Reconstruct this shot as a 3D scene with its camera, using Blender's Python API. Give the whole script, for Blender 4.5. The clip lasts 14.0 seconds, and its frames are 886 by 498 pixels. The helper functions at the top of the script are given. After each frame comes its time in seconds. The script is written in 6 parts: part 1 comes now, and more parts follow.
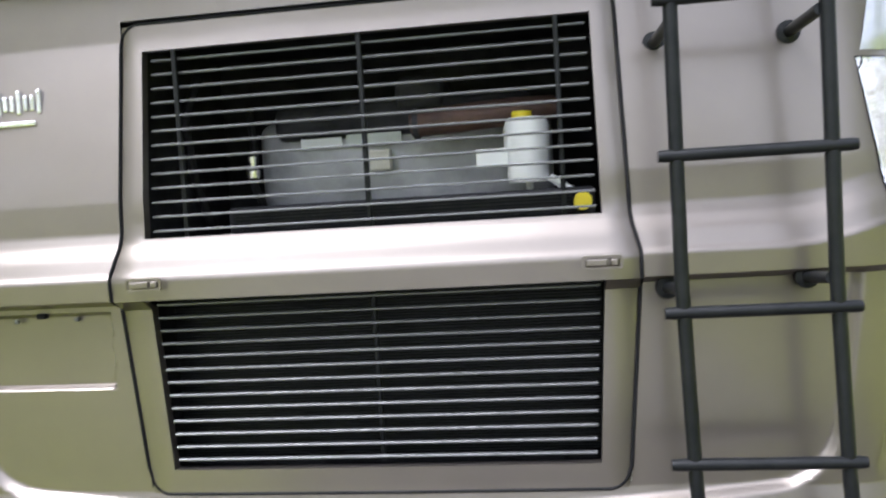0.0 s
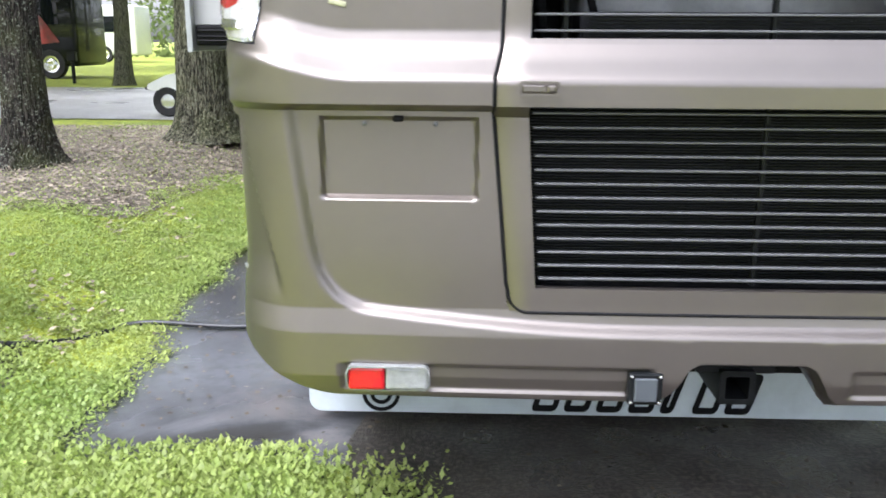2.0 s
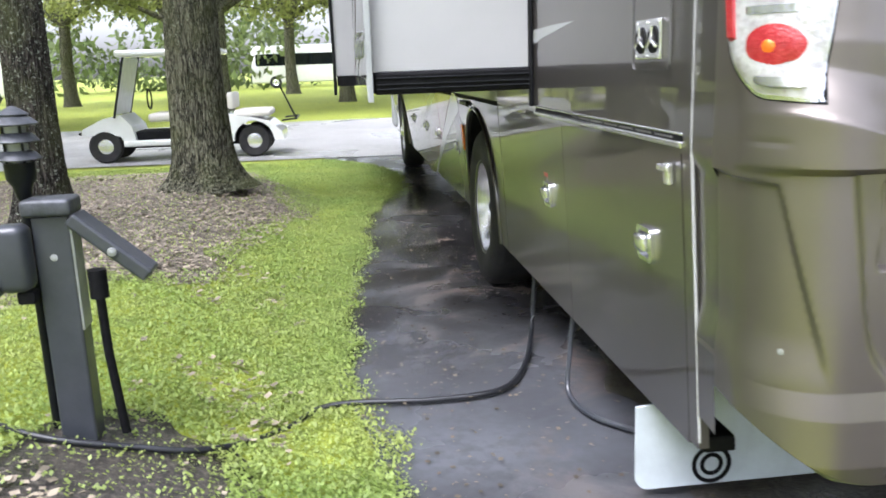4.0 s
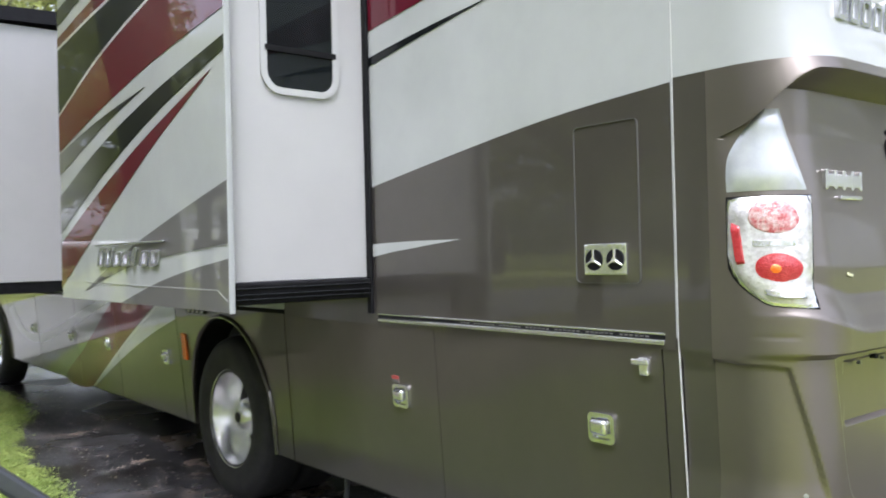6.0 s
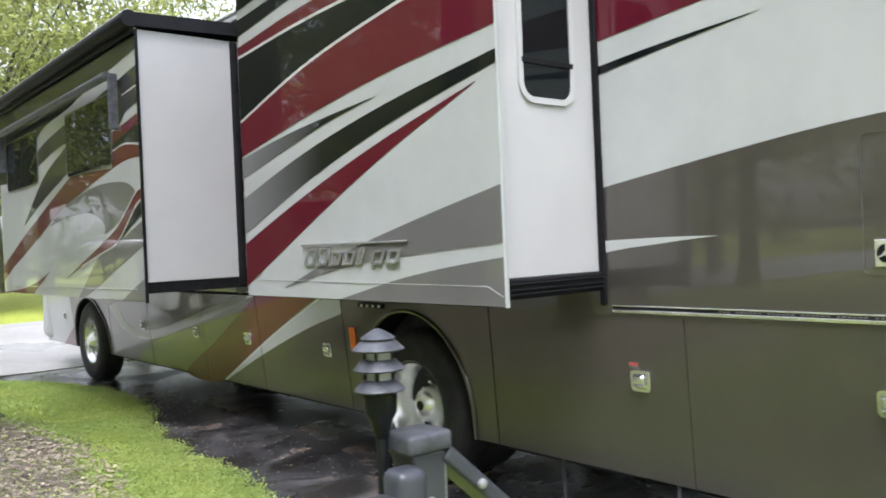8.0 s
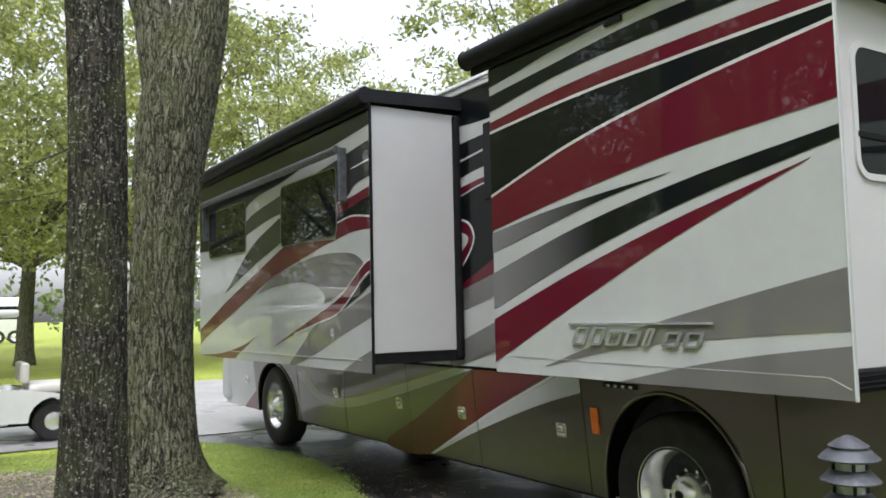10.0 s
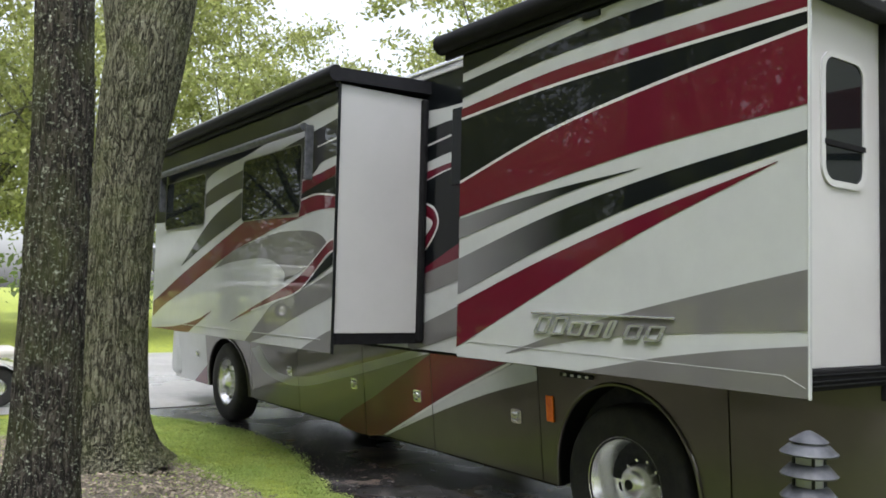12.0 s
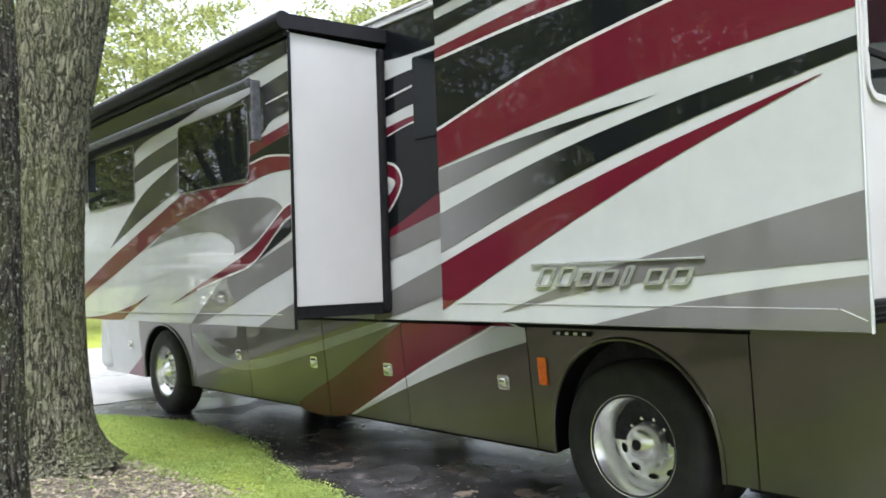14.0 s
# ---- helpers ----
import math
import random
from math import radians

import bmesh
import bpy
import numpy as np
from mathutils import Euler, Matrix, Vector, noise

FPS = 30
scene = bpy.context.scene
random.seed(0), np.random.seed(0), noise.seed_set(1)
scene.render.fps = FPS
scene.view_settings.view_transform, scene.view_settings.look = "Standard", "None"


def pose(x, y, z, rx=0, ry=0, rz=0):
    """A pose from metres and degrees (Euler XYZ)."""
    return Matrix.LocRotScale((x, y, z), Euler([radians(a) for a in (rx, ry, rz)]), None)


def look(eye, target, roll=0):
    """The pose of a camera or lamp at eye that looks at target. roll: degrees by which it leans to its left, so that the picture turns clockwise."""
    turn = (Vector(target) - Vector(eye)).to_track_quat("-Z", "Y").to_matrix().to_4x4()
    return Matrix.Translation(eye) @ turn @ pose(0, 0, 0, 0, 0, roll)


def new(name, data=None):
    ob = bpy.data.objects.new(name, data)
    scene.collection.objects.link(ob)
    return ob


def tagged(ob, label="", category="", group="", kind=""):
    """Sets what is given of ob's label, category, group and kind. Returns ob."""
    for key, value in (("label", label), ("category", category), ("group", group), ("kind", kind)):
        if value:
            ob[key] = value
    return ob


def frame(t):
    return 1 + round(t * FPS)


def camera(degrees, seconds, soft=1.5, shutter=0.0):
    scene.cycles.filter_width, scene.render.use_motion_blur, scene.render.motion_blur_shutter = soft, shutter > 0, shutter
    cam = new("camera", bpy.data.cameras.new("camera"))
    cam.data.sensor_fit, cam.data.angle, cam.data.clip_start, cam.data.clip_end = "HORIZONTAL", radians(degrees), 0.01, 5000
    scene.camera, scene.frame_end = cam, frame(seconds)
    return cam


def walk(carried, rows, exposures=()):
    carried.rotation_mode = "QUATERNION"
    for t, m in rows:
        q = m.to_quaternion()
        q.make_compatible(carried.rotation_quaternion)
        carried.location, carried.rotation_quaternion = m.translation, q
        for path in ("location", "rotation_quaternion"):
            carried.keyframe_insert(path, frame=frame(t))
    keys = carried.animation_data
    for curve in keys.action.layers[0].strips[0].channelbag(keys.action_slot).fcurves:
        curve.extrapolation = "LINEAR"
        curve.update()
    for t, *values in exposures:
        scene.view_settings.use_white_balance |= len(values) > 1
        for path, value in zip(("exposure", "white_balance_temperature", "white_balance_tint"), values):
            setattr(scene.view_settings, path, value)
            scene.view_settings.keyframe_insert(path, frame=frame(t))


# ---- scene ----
cam = camera(56.7, 14.0, 1.7, 0.3)
PATH = [
    (0, (0.446, -1.866, 1.407), (0.173, 0.111, 1.288), -3.5),
    (0.5, (0.176, -1.853, 1.409), (-0.027, 0.112, 1.093), -3.3),
    (1, (-0.117, -1.899, 1.395), (-0.223, 0.047, 0.946), -3.0),
    (1.5, (-0.396, -1.899, 1.353), (-0.505, 0.038, 0.869), -1.5),
    (2, (-0.69, -1.852, 1.344), (-0.747, 0.087, 0.857), 0.3),
    (2.5, (-1.063, -1.877, 1.353), (-0.952, 0.067, 0.894), 0.7),
    (3, (-1.401, -1.842, 1.387), (-1.252, 0.089, 0.888), 0.6),
    (3.2, (-1.552, -1.763, 1.397), (-1.411, 0.169, 0.902), -0.8),
    (5.3, (-3.052, -1.271, 1.492), (-2.276, 0.566, 1.335), -0.2),
    (5.5, (-3.192, -1.225, 1.455), (-2.258, 0.542, 1.364), 0.0),
    (5.8, (-3.383, -1.154, 1.537), (-2.243, 0.489, 1.512), -0.5),
    (6, (-3.489, -1.077, 1.523), (-2.219, 0.467, 1.535), -1.4),
    (6.2, (-3.547, -1.02, 1.539), (-2.23, 0.485, 1.568), -0.9),
    (6.5, (-3.72, -0.927, 1.583), (-2.337, 0.518, 1.592), -1.0),
    (7, (-4.107, -0.785, 1.573), (-2.621, 0.554, 1.578), -0.7),
    (7.5, (-4.325, -0.684, 1.568), (-2.948, 0.766, 1.573), -1.5),
    (8, (-4.586, -0.528, 1.598), (-3.299, 1.003, 1.584), -2.4),
    (8.2, (-4.718, -0.457, 1.605), (-3.429, 1.073, 1.605), -2.7),
    (8.5, (-4.902, -0.383, 1.623), (-3.624, 1.156, 1.636), -3.2),
    (9, (-5.092, -0.12, 1.672), (-3.91, 1.491, 1.752), -3.9),
    (9.2, (-5.147, -0.029, 1.704), (-4.057, 1.643, 1.825), -4.3),
    (11.3, (-5.298, 0.19, 1.699), (-4.168, 1.831, 1.873), 1.9),
    (11.5, (-5.288, 0.176, 1.709), (-4.151, 1.814, 1.862), 1.4),
    (12, (-5.339, 0.173, 1.698), (-4.172, 1.793, 1.814), 1.4),
    (12.5, (-5.37, 0.218, 1.661), (-4.188, 1.828, 1.757), 2.1),
    (13, (-5.354, 0.373, 1.594), (-4.146, 1.965, 1.685), 1.7),
    (13.5, (-5.283, 0.558, 1.596), (-4.054, 2.134, 1.672), -0.5),
    (14, (-5.339, 0.815, 1.575), (-4.017, 2.315, 1.64), -1.9),
]
walk(cam, [(t, look(eye, target, roll)) for t, eye, target, roll in PATH],
     [(0, 1.95, 5930, 15), (0.5, 1.85, 5880, 15), (1.0, 1.85, 5880, 15), (2.0, 2.10, 5880, 16), (3.0, 2.05, 5880, 17), (5.5, 1.80, 5880, 16), (6.0, 1.75, 5880, 17), (7.0, 1.60, 5880, 17), (7.5, 1.70, 5880, 17), (8.0, 1.90, 5980, 16), (9.0, 1.75, 6080, 15), (11.5, 1.30, 6180, 13), (12.5, 1.75, 6080, 13), (13.5, 1.97, 5980, 13), (14, 2.15, 5980, 13)])

# ---- light ----
world = bpy.data.worlds.new("overcast_sky")
scene.world = world
world.use_nodes = True
wn, wl = world.node_tree.nodes, world.node_tree.links
sky = wn.new("ShaderNodeTexSky")
sky.sky_type, sky.sun_disc = "NISHITA", False
sky.sun_elevation, sky.sun_rotation = radians(60), radians(226)
sky.dust_density, sky.air_density = 4.0, 1.0
pale = wn.new("ShaderNodeHueSaturation")
pale.inputs["Saturation"].default_value = 0.3
wl.new(sky.outputs[0], pale.inputs["Color"])
wl.new(pale.outputs[0], wn["Background"].inputs["Color"])
wn["Background"].inputs["Strength"].default_value = 0.15
sun = new("sun", bpy.data.lights.new("sun", "SUN"))
sun.data.energy, sun.data.angle, sun.data.color = 0.8, radians(25), (1.0, 0.985, 0.965)
sun.matrix_world = look((-10.5, -10, 25), (0, 0, 0))

# ---- materials ----


def material(name, base, rough=0.5, metal=0.0, coat=0.0, second=None, scale=8.0, bump=0.0, bump_scale=60.0, fine=None, stretch=(1, 1, 1),
             spread=0.0, wet=None, bump_detail=6):
    """Principled paint with two scales of variation in object space."""
    m = bpy.data.materials.new(name)
    m.use_nodes = True
    n, l = m.node_tree.nodes, m.node_tree.links
    b = n["Principled BSDF"]
    b.inputs["Base Color"].default_value = (*base, 1)
    b.inputs["Roughness"].default_value = rough
    b.inputs["Metallic"].default_value = metal
    b.inputs["Coat Weight"].default_value = coat
    b.inputs["Coat Roughness"].default_value = 0.03
    co = n.new("ShaderNodeTexCoord")
    mp = n.new("ShaderNodeMapping")
    mp.inputs["Scale"].default_value = stretch
    l.new(co.outputs["Object"], mp.inputs["Vector"])
    last = None
    if second:
        t = n.new("ShaderNodeTexNoise")
        t.inputs["Scale"].default_value, t.inputs["Detail"].default_value, t.inputs["Roughness"].default_value = scale, 8, 0.65
        l.new(mp.outputs[0], t.inputs["Vector"])
        r = n.new("ShaderNodeValToRGB")
        r.color_ramp.elements[0].position, r.color_ramp.elements[1].position = 0.36, 0.64
        l.new(t.outputs["Fac"], r.inputs["Fac"])
        mix = n.new("ShaderNodeMix")
        mix.data_type = "RGBA"
        mix.inputs["A"].default_value, mix.inputs["B"].default_value = (*base, 1), (*second, 1)
        l.new(r.outputs[0], mix.inputs["Factor"])
        last = mix.outputs["Result"]
        if fine:
            t2 = n.new("ShaderNodeTexNoise")
            t2.inputs["Scale"].default_value, t2.inputs["Detail"].default_value = scale * 14, 4
            l.new(mp.outputs[0], t2.inputs["Vector"])
            r2 = n.new("ShaderNodeValToRGB")
            r2.color_ramp.elements[0].position, r2.color_ramp.elements[1].position = 0.45, 0.68
            l.new(t2.outputs["Fac"], r2.inputs["Fac"])
            mix2 = n.new("ShaderNodeMix")
            mix2.data_type = "RGBA"
            mix2.inputs["B"].default_value = (*fine, 1)
            l.new(last, mix2.inputs["A"])
            l.new(r2.outputs[0], mix2.inputs["Factor"])
            last = mix2.outputs["Result"]
        if wet:
            w = n.new("ShaderNodeMapRange")
            w.inputs["From Min"].default_value, w.inputs["From Max"].default_value = 0.38, 0.62
            w.inputs["To Min"].default_value, w.inputs["To Max"].default_value = wet, rough
            t3 = n.new("ShaderNodeTexNoise")
            t3.inputs["Scale"].default_value, t3.inputs["Detail"].default_value = scale * 0.7, 5
            l.new(co.outputs["Object"], t3.inputs["Vector"])
            l.new(t3.outputs["Fac"], w.inputs["Value"])
            l.new(w.outputs[0], b.inputs["Roughness"])
    if spread:
        info = n.new("ShaderNodeNewGeometry")
        hs = n.new("ShaderNodeHueSaturation")
        mr = n.new("ShaderNodeMapRange")
        mr.inputs["To Min"].default_value, mr.inputs["To Max"].default_value = 1 - spread, 1 + spread
        l.new(info.outputs["Random Per Island"], mr.inputs["Value"])
        l.new(mr.outputs[0], hs.inputs["Value"])
        if last:
            l.new(last, hs.inputs["Color"])
        else:
            hs.inputs["Color"].default_value = (*base, 1)
        last = hs.outputs[0]
    if last:
        l.new(last, b.inputs["Base Color"])
    if bump:
        t = n.new("ShaderNodeTexNoise")
        t.inputs["Scale"].default_value, t.inputs["Detail"].default_value = bump_scale, bump_detail
        l.new(mp.outputs[0], t.inputs["Vector"])
        bp = n.new("ShaderNodeBump")
        bp.inputs["Strength"].default_value, bp.inputs["Distance"].default_value = bump, 0.02
        l.new(t.outputs["Fac"], bp.inputs["Height"])
        l.new(bp.outputs[0], b.inputs["Normal"])
    return m


def paint(name, base, rough=0.35, metal=0.0, coat=1.0, wave=0.007):
    """Clear-coated vehicle paint, faintly uneven as fibreglass is."""
    d = tuple(c * 0.93 for c in base)
    m = material(name, base, rough, metal, coat, d, 3.0, wave, 2.2, bump_detail=1)
    b = m.node_tree.nodes["Principled BSDF"]
    b.inputs["Specular IOR Level"].default_value = 0.1
    b.inputs["Coat Roughness"].default_value, b.inputs["Coat IOR"].default_value = 0.02, 1.48
    return m


CHAMPAGNE = paint("champagne_metallic_paint", (0.205, 0.183, 0.164), 0.36, 0.85, 0.5)
b_ = CHAMPAGNE.node_tree.nodes["Principled BSDF"]
b_.inputs["Coat Weight"].default_value, b_.inputs["Coat Roughness"].default_value = 0.35, 0.06
TAUPE = paint("taupe_metallic_paint", (0.112, 0.102, 0.092), 0.33, 0.7)
WHITE = paint("pale_grey_white_paint", (0.36, 0.376, 0.372), 0.4)
GREY = paint("mid_grey_paint", (0.135, 0.132, 0.13), 0.38, 0.2)
DARKGREY = paint("charcoal_paint", (0.022, 0.022, 0.024), 0.38, 0.2)
BLACK = paint("black_paint", (0.004, 0.005, 0.006), 0.3, 0.0, 0.55)
RED = paint("burgundy_paint", (0.088, 0.006, 0.016), 0.34, 0.1)
PINSTRIPE = paint("silver_white_pinstripe", (0.45, 0.45, 0.45), 0.4)
PANEL = material("white_fibreglass_panel", (0.405, 0.405, 0.405), 0.35, 0, 0.25, (0.38, 0.38, 0.38), 2.0, 0.01, 30)
TRIM = material("white_window_trim", (0.40, 0.405, 0.405), 0.45)
SILVER = material("satin_silver", (0.82, 0.83, 0.84), 0.2, 0.95, 0.0, (0.70, 0.71, 0.72), 10, 0.04, 30)
FIN = material("bright_silver_film", (0.52, 0.54, 0.57), 0.25, 0.35, 0.8, (0.40, 0.42, 0.46), 7, 0.03, 20)
PINKLENS = material("pale_red_lens", (0.38, 0.06, 0.07), 0.15, 0.2, 0.6, (0.60, 0.50, 0.49), 45, 0.3, 120)
REDBOWL = material("deep_red_bowl", (0.30, 0.014, 0.018), 0.2, 0.1, 0.6, (0.40, 0.03, 0.035), 40, 0.25, 160)
RUBBER = material("black_rubber", (0.007, 0.007, 0.008), 0.6, 0, 0, (0.012, 0.012, 0.013), 12, 0.05, 90)
TYRE = material("tyre_rubber", (0.024, 0.024, 0.026), 0.6, 0, 0, (0.036, 0.035, 0.034), 9, 0.15, 60)
BLACKMETAL = material("black_powder_coat", (0.005, 0.006, 0.007), 0.4, 0, 0.05, (0.010, 0.011, 0.012), 20, 0.06, 140)
ENGINE = material("engine_bay_black", (0.020, 0.020, 0.024), 0.6, 0, 0, (0.05, 0.05, 0.056), 6, 0.2, 20)
ENGINEGREY = material("engine_grey_metal", (0.40, 0.405, 0.42), 0.5, 0.2, 0, (0.24, 0.245, 0.255), 5, 0.1, 40)
SLAT = material("grille_slat", (0.13, 0.133, 0.138), 0.4, 0.5)
CHROME = material("chrome", (0.78, 0.79, 0.8), 0.07, 1.0)
POLISHED = material("polished_aluminium", (0.88, 0.88, 0.88), 0.27, 0.85, 0, (0.74, 0.74, 0.74), 7, 0.02, 25)
LENSRED = material("red_lens", (0.56, 0.006, 0.014), 0.15, 0, 0.5, (0.46, 0.006, 0.012), 30, 0.1, 180)
BACKUP = material("clear_backup_lens", (0.34, 0.35, 0.35), 0.2, 0.2, 0.5, (0.26, 0.27, 0.27), 40, 0.15, 150)
LENSCLEAR = material("clear_ribbed_lens", (0.66, 0.66, 0.66), 0.15, 0.4, 1.0, (0.42, 0.40, 0.40), 26, 0.3, 45)
AMBER = material("amber_reflector", (0.85, 0.19, 0.01), 0.2, 0, 0.4, (0.7, 0.12, 0.01), 30, 0.2, 200)
BRONZE = material("rusty_brown_pipe", (0.11, 0.06, 0.045), 0.6, 0.2, 0, (0.06, 0.035, 0.03), 12, 0.2, 40)
LABELWHITE = material("label_white", (0.72, 0.74, 0.74), 0.5)
GREEN = material("label_green", (0.03, 0.25, 0.13), 0.5)
YELLOW = material("label_yellow", (0.75, 0.62, 0.02), 0.5)
STICKERRED = material("sticker_red", (0.30, 0.05, 0.045), 0.5)
AWNING = material("black_vinyl_awning", (0.008, 0.008, 0.010), 0.55, 0, 0.0, (0.012, 0.012, 0.014), 10, 0.06, 40)
LEAF = material("oak_leaves", (0.23, 0.27, 0.08), 0.5, 0, 0, (0.33, 0.35, 0.12), 0.6, spread=0.4)
LAWN = material("lawn", (0.25, 0.30, 0.028), 0.85, 0, 0, (0.31, 0.35, 0.036), 0.55, 0.7, 35, (0.14, 0.18, 0.035))
CLOVER = material("ground_cover_leaves", (0.25, 0.35, 0.085), 0.5, 0, 0, (0.36, 0.43, 0.12), 1.1, spread=0.22)
MULCH = material("leaf_mulch", (0.145, 0.120, 0.088), 0.95, 0, 0, (0.075, 0.061, 0.046), 5, 0.9, 30, (0.26, 0.235, 0.205))
LITTER = material("dead_leaves", (0.25, 0.212, 0.155), 0.8, spread=0.6)
DIRT = material("black_wet_soil", (0.022, 0.020, 0.018), 0.7, 0, 0, (0.045, 0.039, 0.033), 4, 0.4, 110, (0.10, 0.085, 0.07), wet=0.2)
ROAD = material("pale_road", (0.32, 0.315, 0.305), 0.5, 0, 0, (0.25, 0.247, 0.24), 0.5, 0.2, 60, (0.36, 0.355, 0.345), wet=0.25)
PLASTICGREY = material("grey_pedestal_paint", (0.030, 0.034, 0.042), 0.42, 0, 0.2, (0.042, 0.046, 0.055), 9, 0.05, 70)
LAMPMETAL = material("weathered_grey_lamp_metal", (0.085, 0.09, 0.102), 0.45, 0.2, 0, (0.035, 0.038, 0.044), 18, 0.1, 60)
FROST = material("frosted_lamp_glass", (0.5, 0.54, 0.53), 0.35, 0, 0.4, (0.4, 0.43, 0.42), 9)
LAMPGLASS = material("grey_lamp_glass", (0.34, 0.36, 0.36), 0.3, 0, 0.4, (0.24, 0.25, 0.26), 9)
SMOKE = material("smoked_socket_lid", (0.07, 0.08, 0.09), 0.25, 0, 0.6)
GALV = material("galvanised_plate", (0.42, 0.43, 0.44), 0.4, 0.6, 0, (0.3, 0.31, 0.32), 14, 0.1, 30)
GUARDWHITE = material("white_stone_guard", (0.62, 0.68, 0.70), 0.5, 0, 0, (0.5, 0.55, 0.57), 4, 0.03, 40)
HOSE = material("black_hose", (0.012, 0.013, 0.016), 0.4)
BADGE = material("brushed_badge_chrome", (0.60, 0.61, 0.63), 0.26, 0.82, 0.1, (0.44, 0.45, 0.47), 20)
WETLEAF = material("wet_fallen_leaf", (0.085, 0.068, 0.045), 0.6, spread=0.6)
FARLEAF = material("distant_foliage", (0.085, 0.125, 0.035), 0.6, 0, 0, (0.13, 0.165, 0.055), 0.1, spread=0.5)
CARTWHITE = paint("white_cart_body", (0.72, 0.73, 0.72), 0.4)
SEAT = material("cream_vinyl", (0.55, 0.53, 0.48), 0.6)
GRAPHIC = material("coach_red_graphic", (0.26, 0.025, 0.02), 0.3, 0, 1, (0.06, 0.02, 0.018), 1.6)


def bark(name, low, high, lichen, amount):
    """Furrowed bark in interlaced ridges, shade painted into the furrows, with lichen flecks and a little moss."""
    m = material(name, high, 0.9)
    n, l = m.node_tree.nodes, m.node_tree.links
    b = n["Principled BSDF"]
    co, mp = n.new("ShaderNodeTexCoord"), n.new("ShaderNodeMapping")
    mp.inputs["Scale"].default_value = (1, 1, 0.24)
    l.new(co.outputs["Object"], mp.inputs["Vector"])
    furrow = None
    for size, deep in ((19, 0.085), (44, 0.06)):
        t = n.new("ShaderNodeTexNoise")
        t.inputs["Scale"].default_value, t.inputs["Detail"].default_value, t.inputs["Distortion"].default_value = size, 2.5, 0.35
        l.new(mp.outputs[0], t.inputs["Vector"])
        off, ab, mr = n.new("ShaderNodeMath"), n.new("ShaderNodeMath"), n.new("ShaderNodeMapRange")
        off.operation, ab.operation = "SUBTRACT", "ABSOLUTE"
        off.inputs[1].default_value = 0.5
        mr.inputs["From Max"].default_value = deep
        l.new(t.outputs["Fac"], off.inputs[0])
        l.new(off.outputs[0], ab.inputs[0])
        l.new(ab.outputs[0], mr.inputs["Value"])
        if furrow is None:
            furrow = mr.outputs[0]
        else:
            mu = n.new("ShaderNodeMath")
            mu.operation = "MULTIPLY"
            l.new(furrow, mu.inputs[0])
            l.new(mr.outputs[0], mu.inputs[1])
            furrow = mu.outputs[0]
    # The low colour puts the shade of the furrows into the bark.
    rp = n.new("ShaderNodeValToRGB")
    rp.color_ramp.elements[0].color, rp.color_ramp.elements[1].color = (*low, 1), (*high, 1)
    rp.color_ramp.elements[0].position, rp.color_ramp.elements[1].position = 0.05, 0.75
    l.new(furrow, rp.inputs["Fac"])
    patch = n.new("ShaderNodeTexNoise")
    patch.inputs["Scale"].default_value, patch.inputs["Detail"].default_value = 3.2, 5
    l.new(co.outputs["Object"], patch.inputs["Vector"])
    pr = n.new("ShaderNodeMapRange")
    pr.inputs["From Min"].default_value, pr.inputs["From Max"].default_value = 0.45, 0.72
    pr.inputs["To Max"].default_value = 0.55
    l.new(patch.outputs["Fac"], pr.inputs["Value"])
    moss = n.new("ShaderNodeMix")
    moss.data_type = "RGBA"
    moss.inputs["B"].default_value = (0.085, 0.098, 0.035, 1)
    l.new(rp.outputs[0], moss.inputs["A"])
    l.new(pr.outputs[0], moss.inputs["Factor"])
    li = n.new("ShaderNodeTexNoise")
    li.inputs["Scale"].default_value, li.inputs["Detail"].default_value, li.inputs["Roughness"].default_value = 46, 6, 0.75
    l.new(co.outputs["Object"], li.inputs["Vector"])
    lr = n.new("ShaderNodeValToRGB")
    lr.color_ramp.elements[0].position, lr.color_ramp.elements[1].position = amount, amount + 0.05
    l.new(li.outputs["Fac"], lr.inputs["Fac"])
    mix = n.new("ShaderNodeMix")
    mix.data_type = "RGBA"
    mix.inputs["B"].default_value = (*lichen, 1)
    l.new(moss.outputs["Result"], mix.inputs["A"])
    l.new(lr.outputs[0], mix.inputs["Factor"])
    l.new(mix.outputs["Result"], b.inputs["Base Color"])
    bp = n.new("ShaderNodeBump")
    bp.inputs["Strength"].default_value, bp.inputs["Distance"].default_value = 0.7, 0.02
    l.new(furrow, bp.inputs["Height"])
    bp2 = n.new("ShaderNodeBump")
    bp2.inputs["Strength"].default_value, bp2.inputs["Distance"].default_value = 0.5, 0.01
    l.new(li.outputs["Fac"], bp2.inputs["Height"])
    l.new(bp.outputs[0], bp2.inputs["Normal"])
    l.new(bp2.outputs[0], b.inputs["Normal"])
    return m


BARK = bark("oak_bark", (0.024, 0.023, 0.016), (0.150, 0.147, 0.102), (0.25, 0.27, 0.19), 0.58)
DARKBARK = bark("lichened_dark_bark", (0.014, 0.013, 0.011), (0.060, 0.053, 0.044), (0.27, 0.29, 0.23), 0.565)


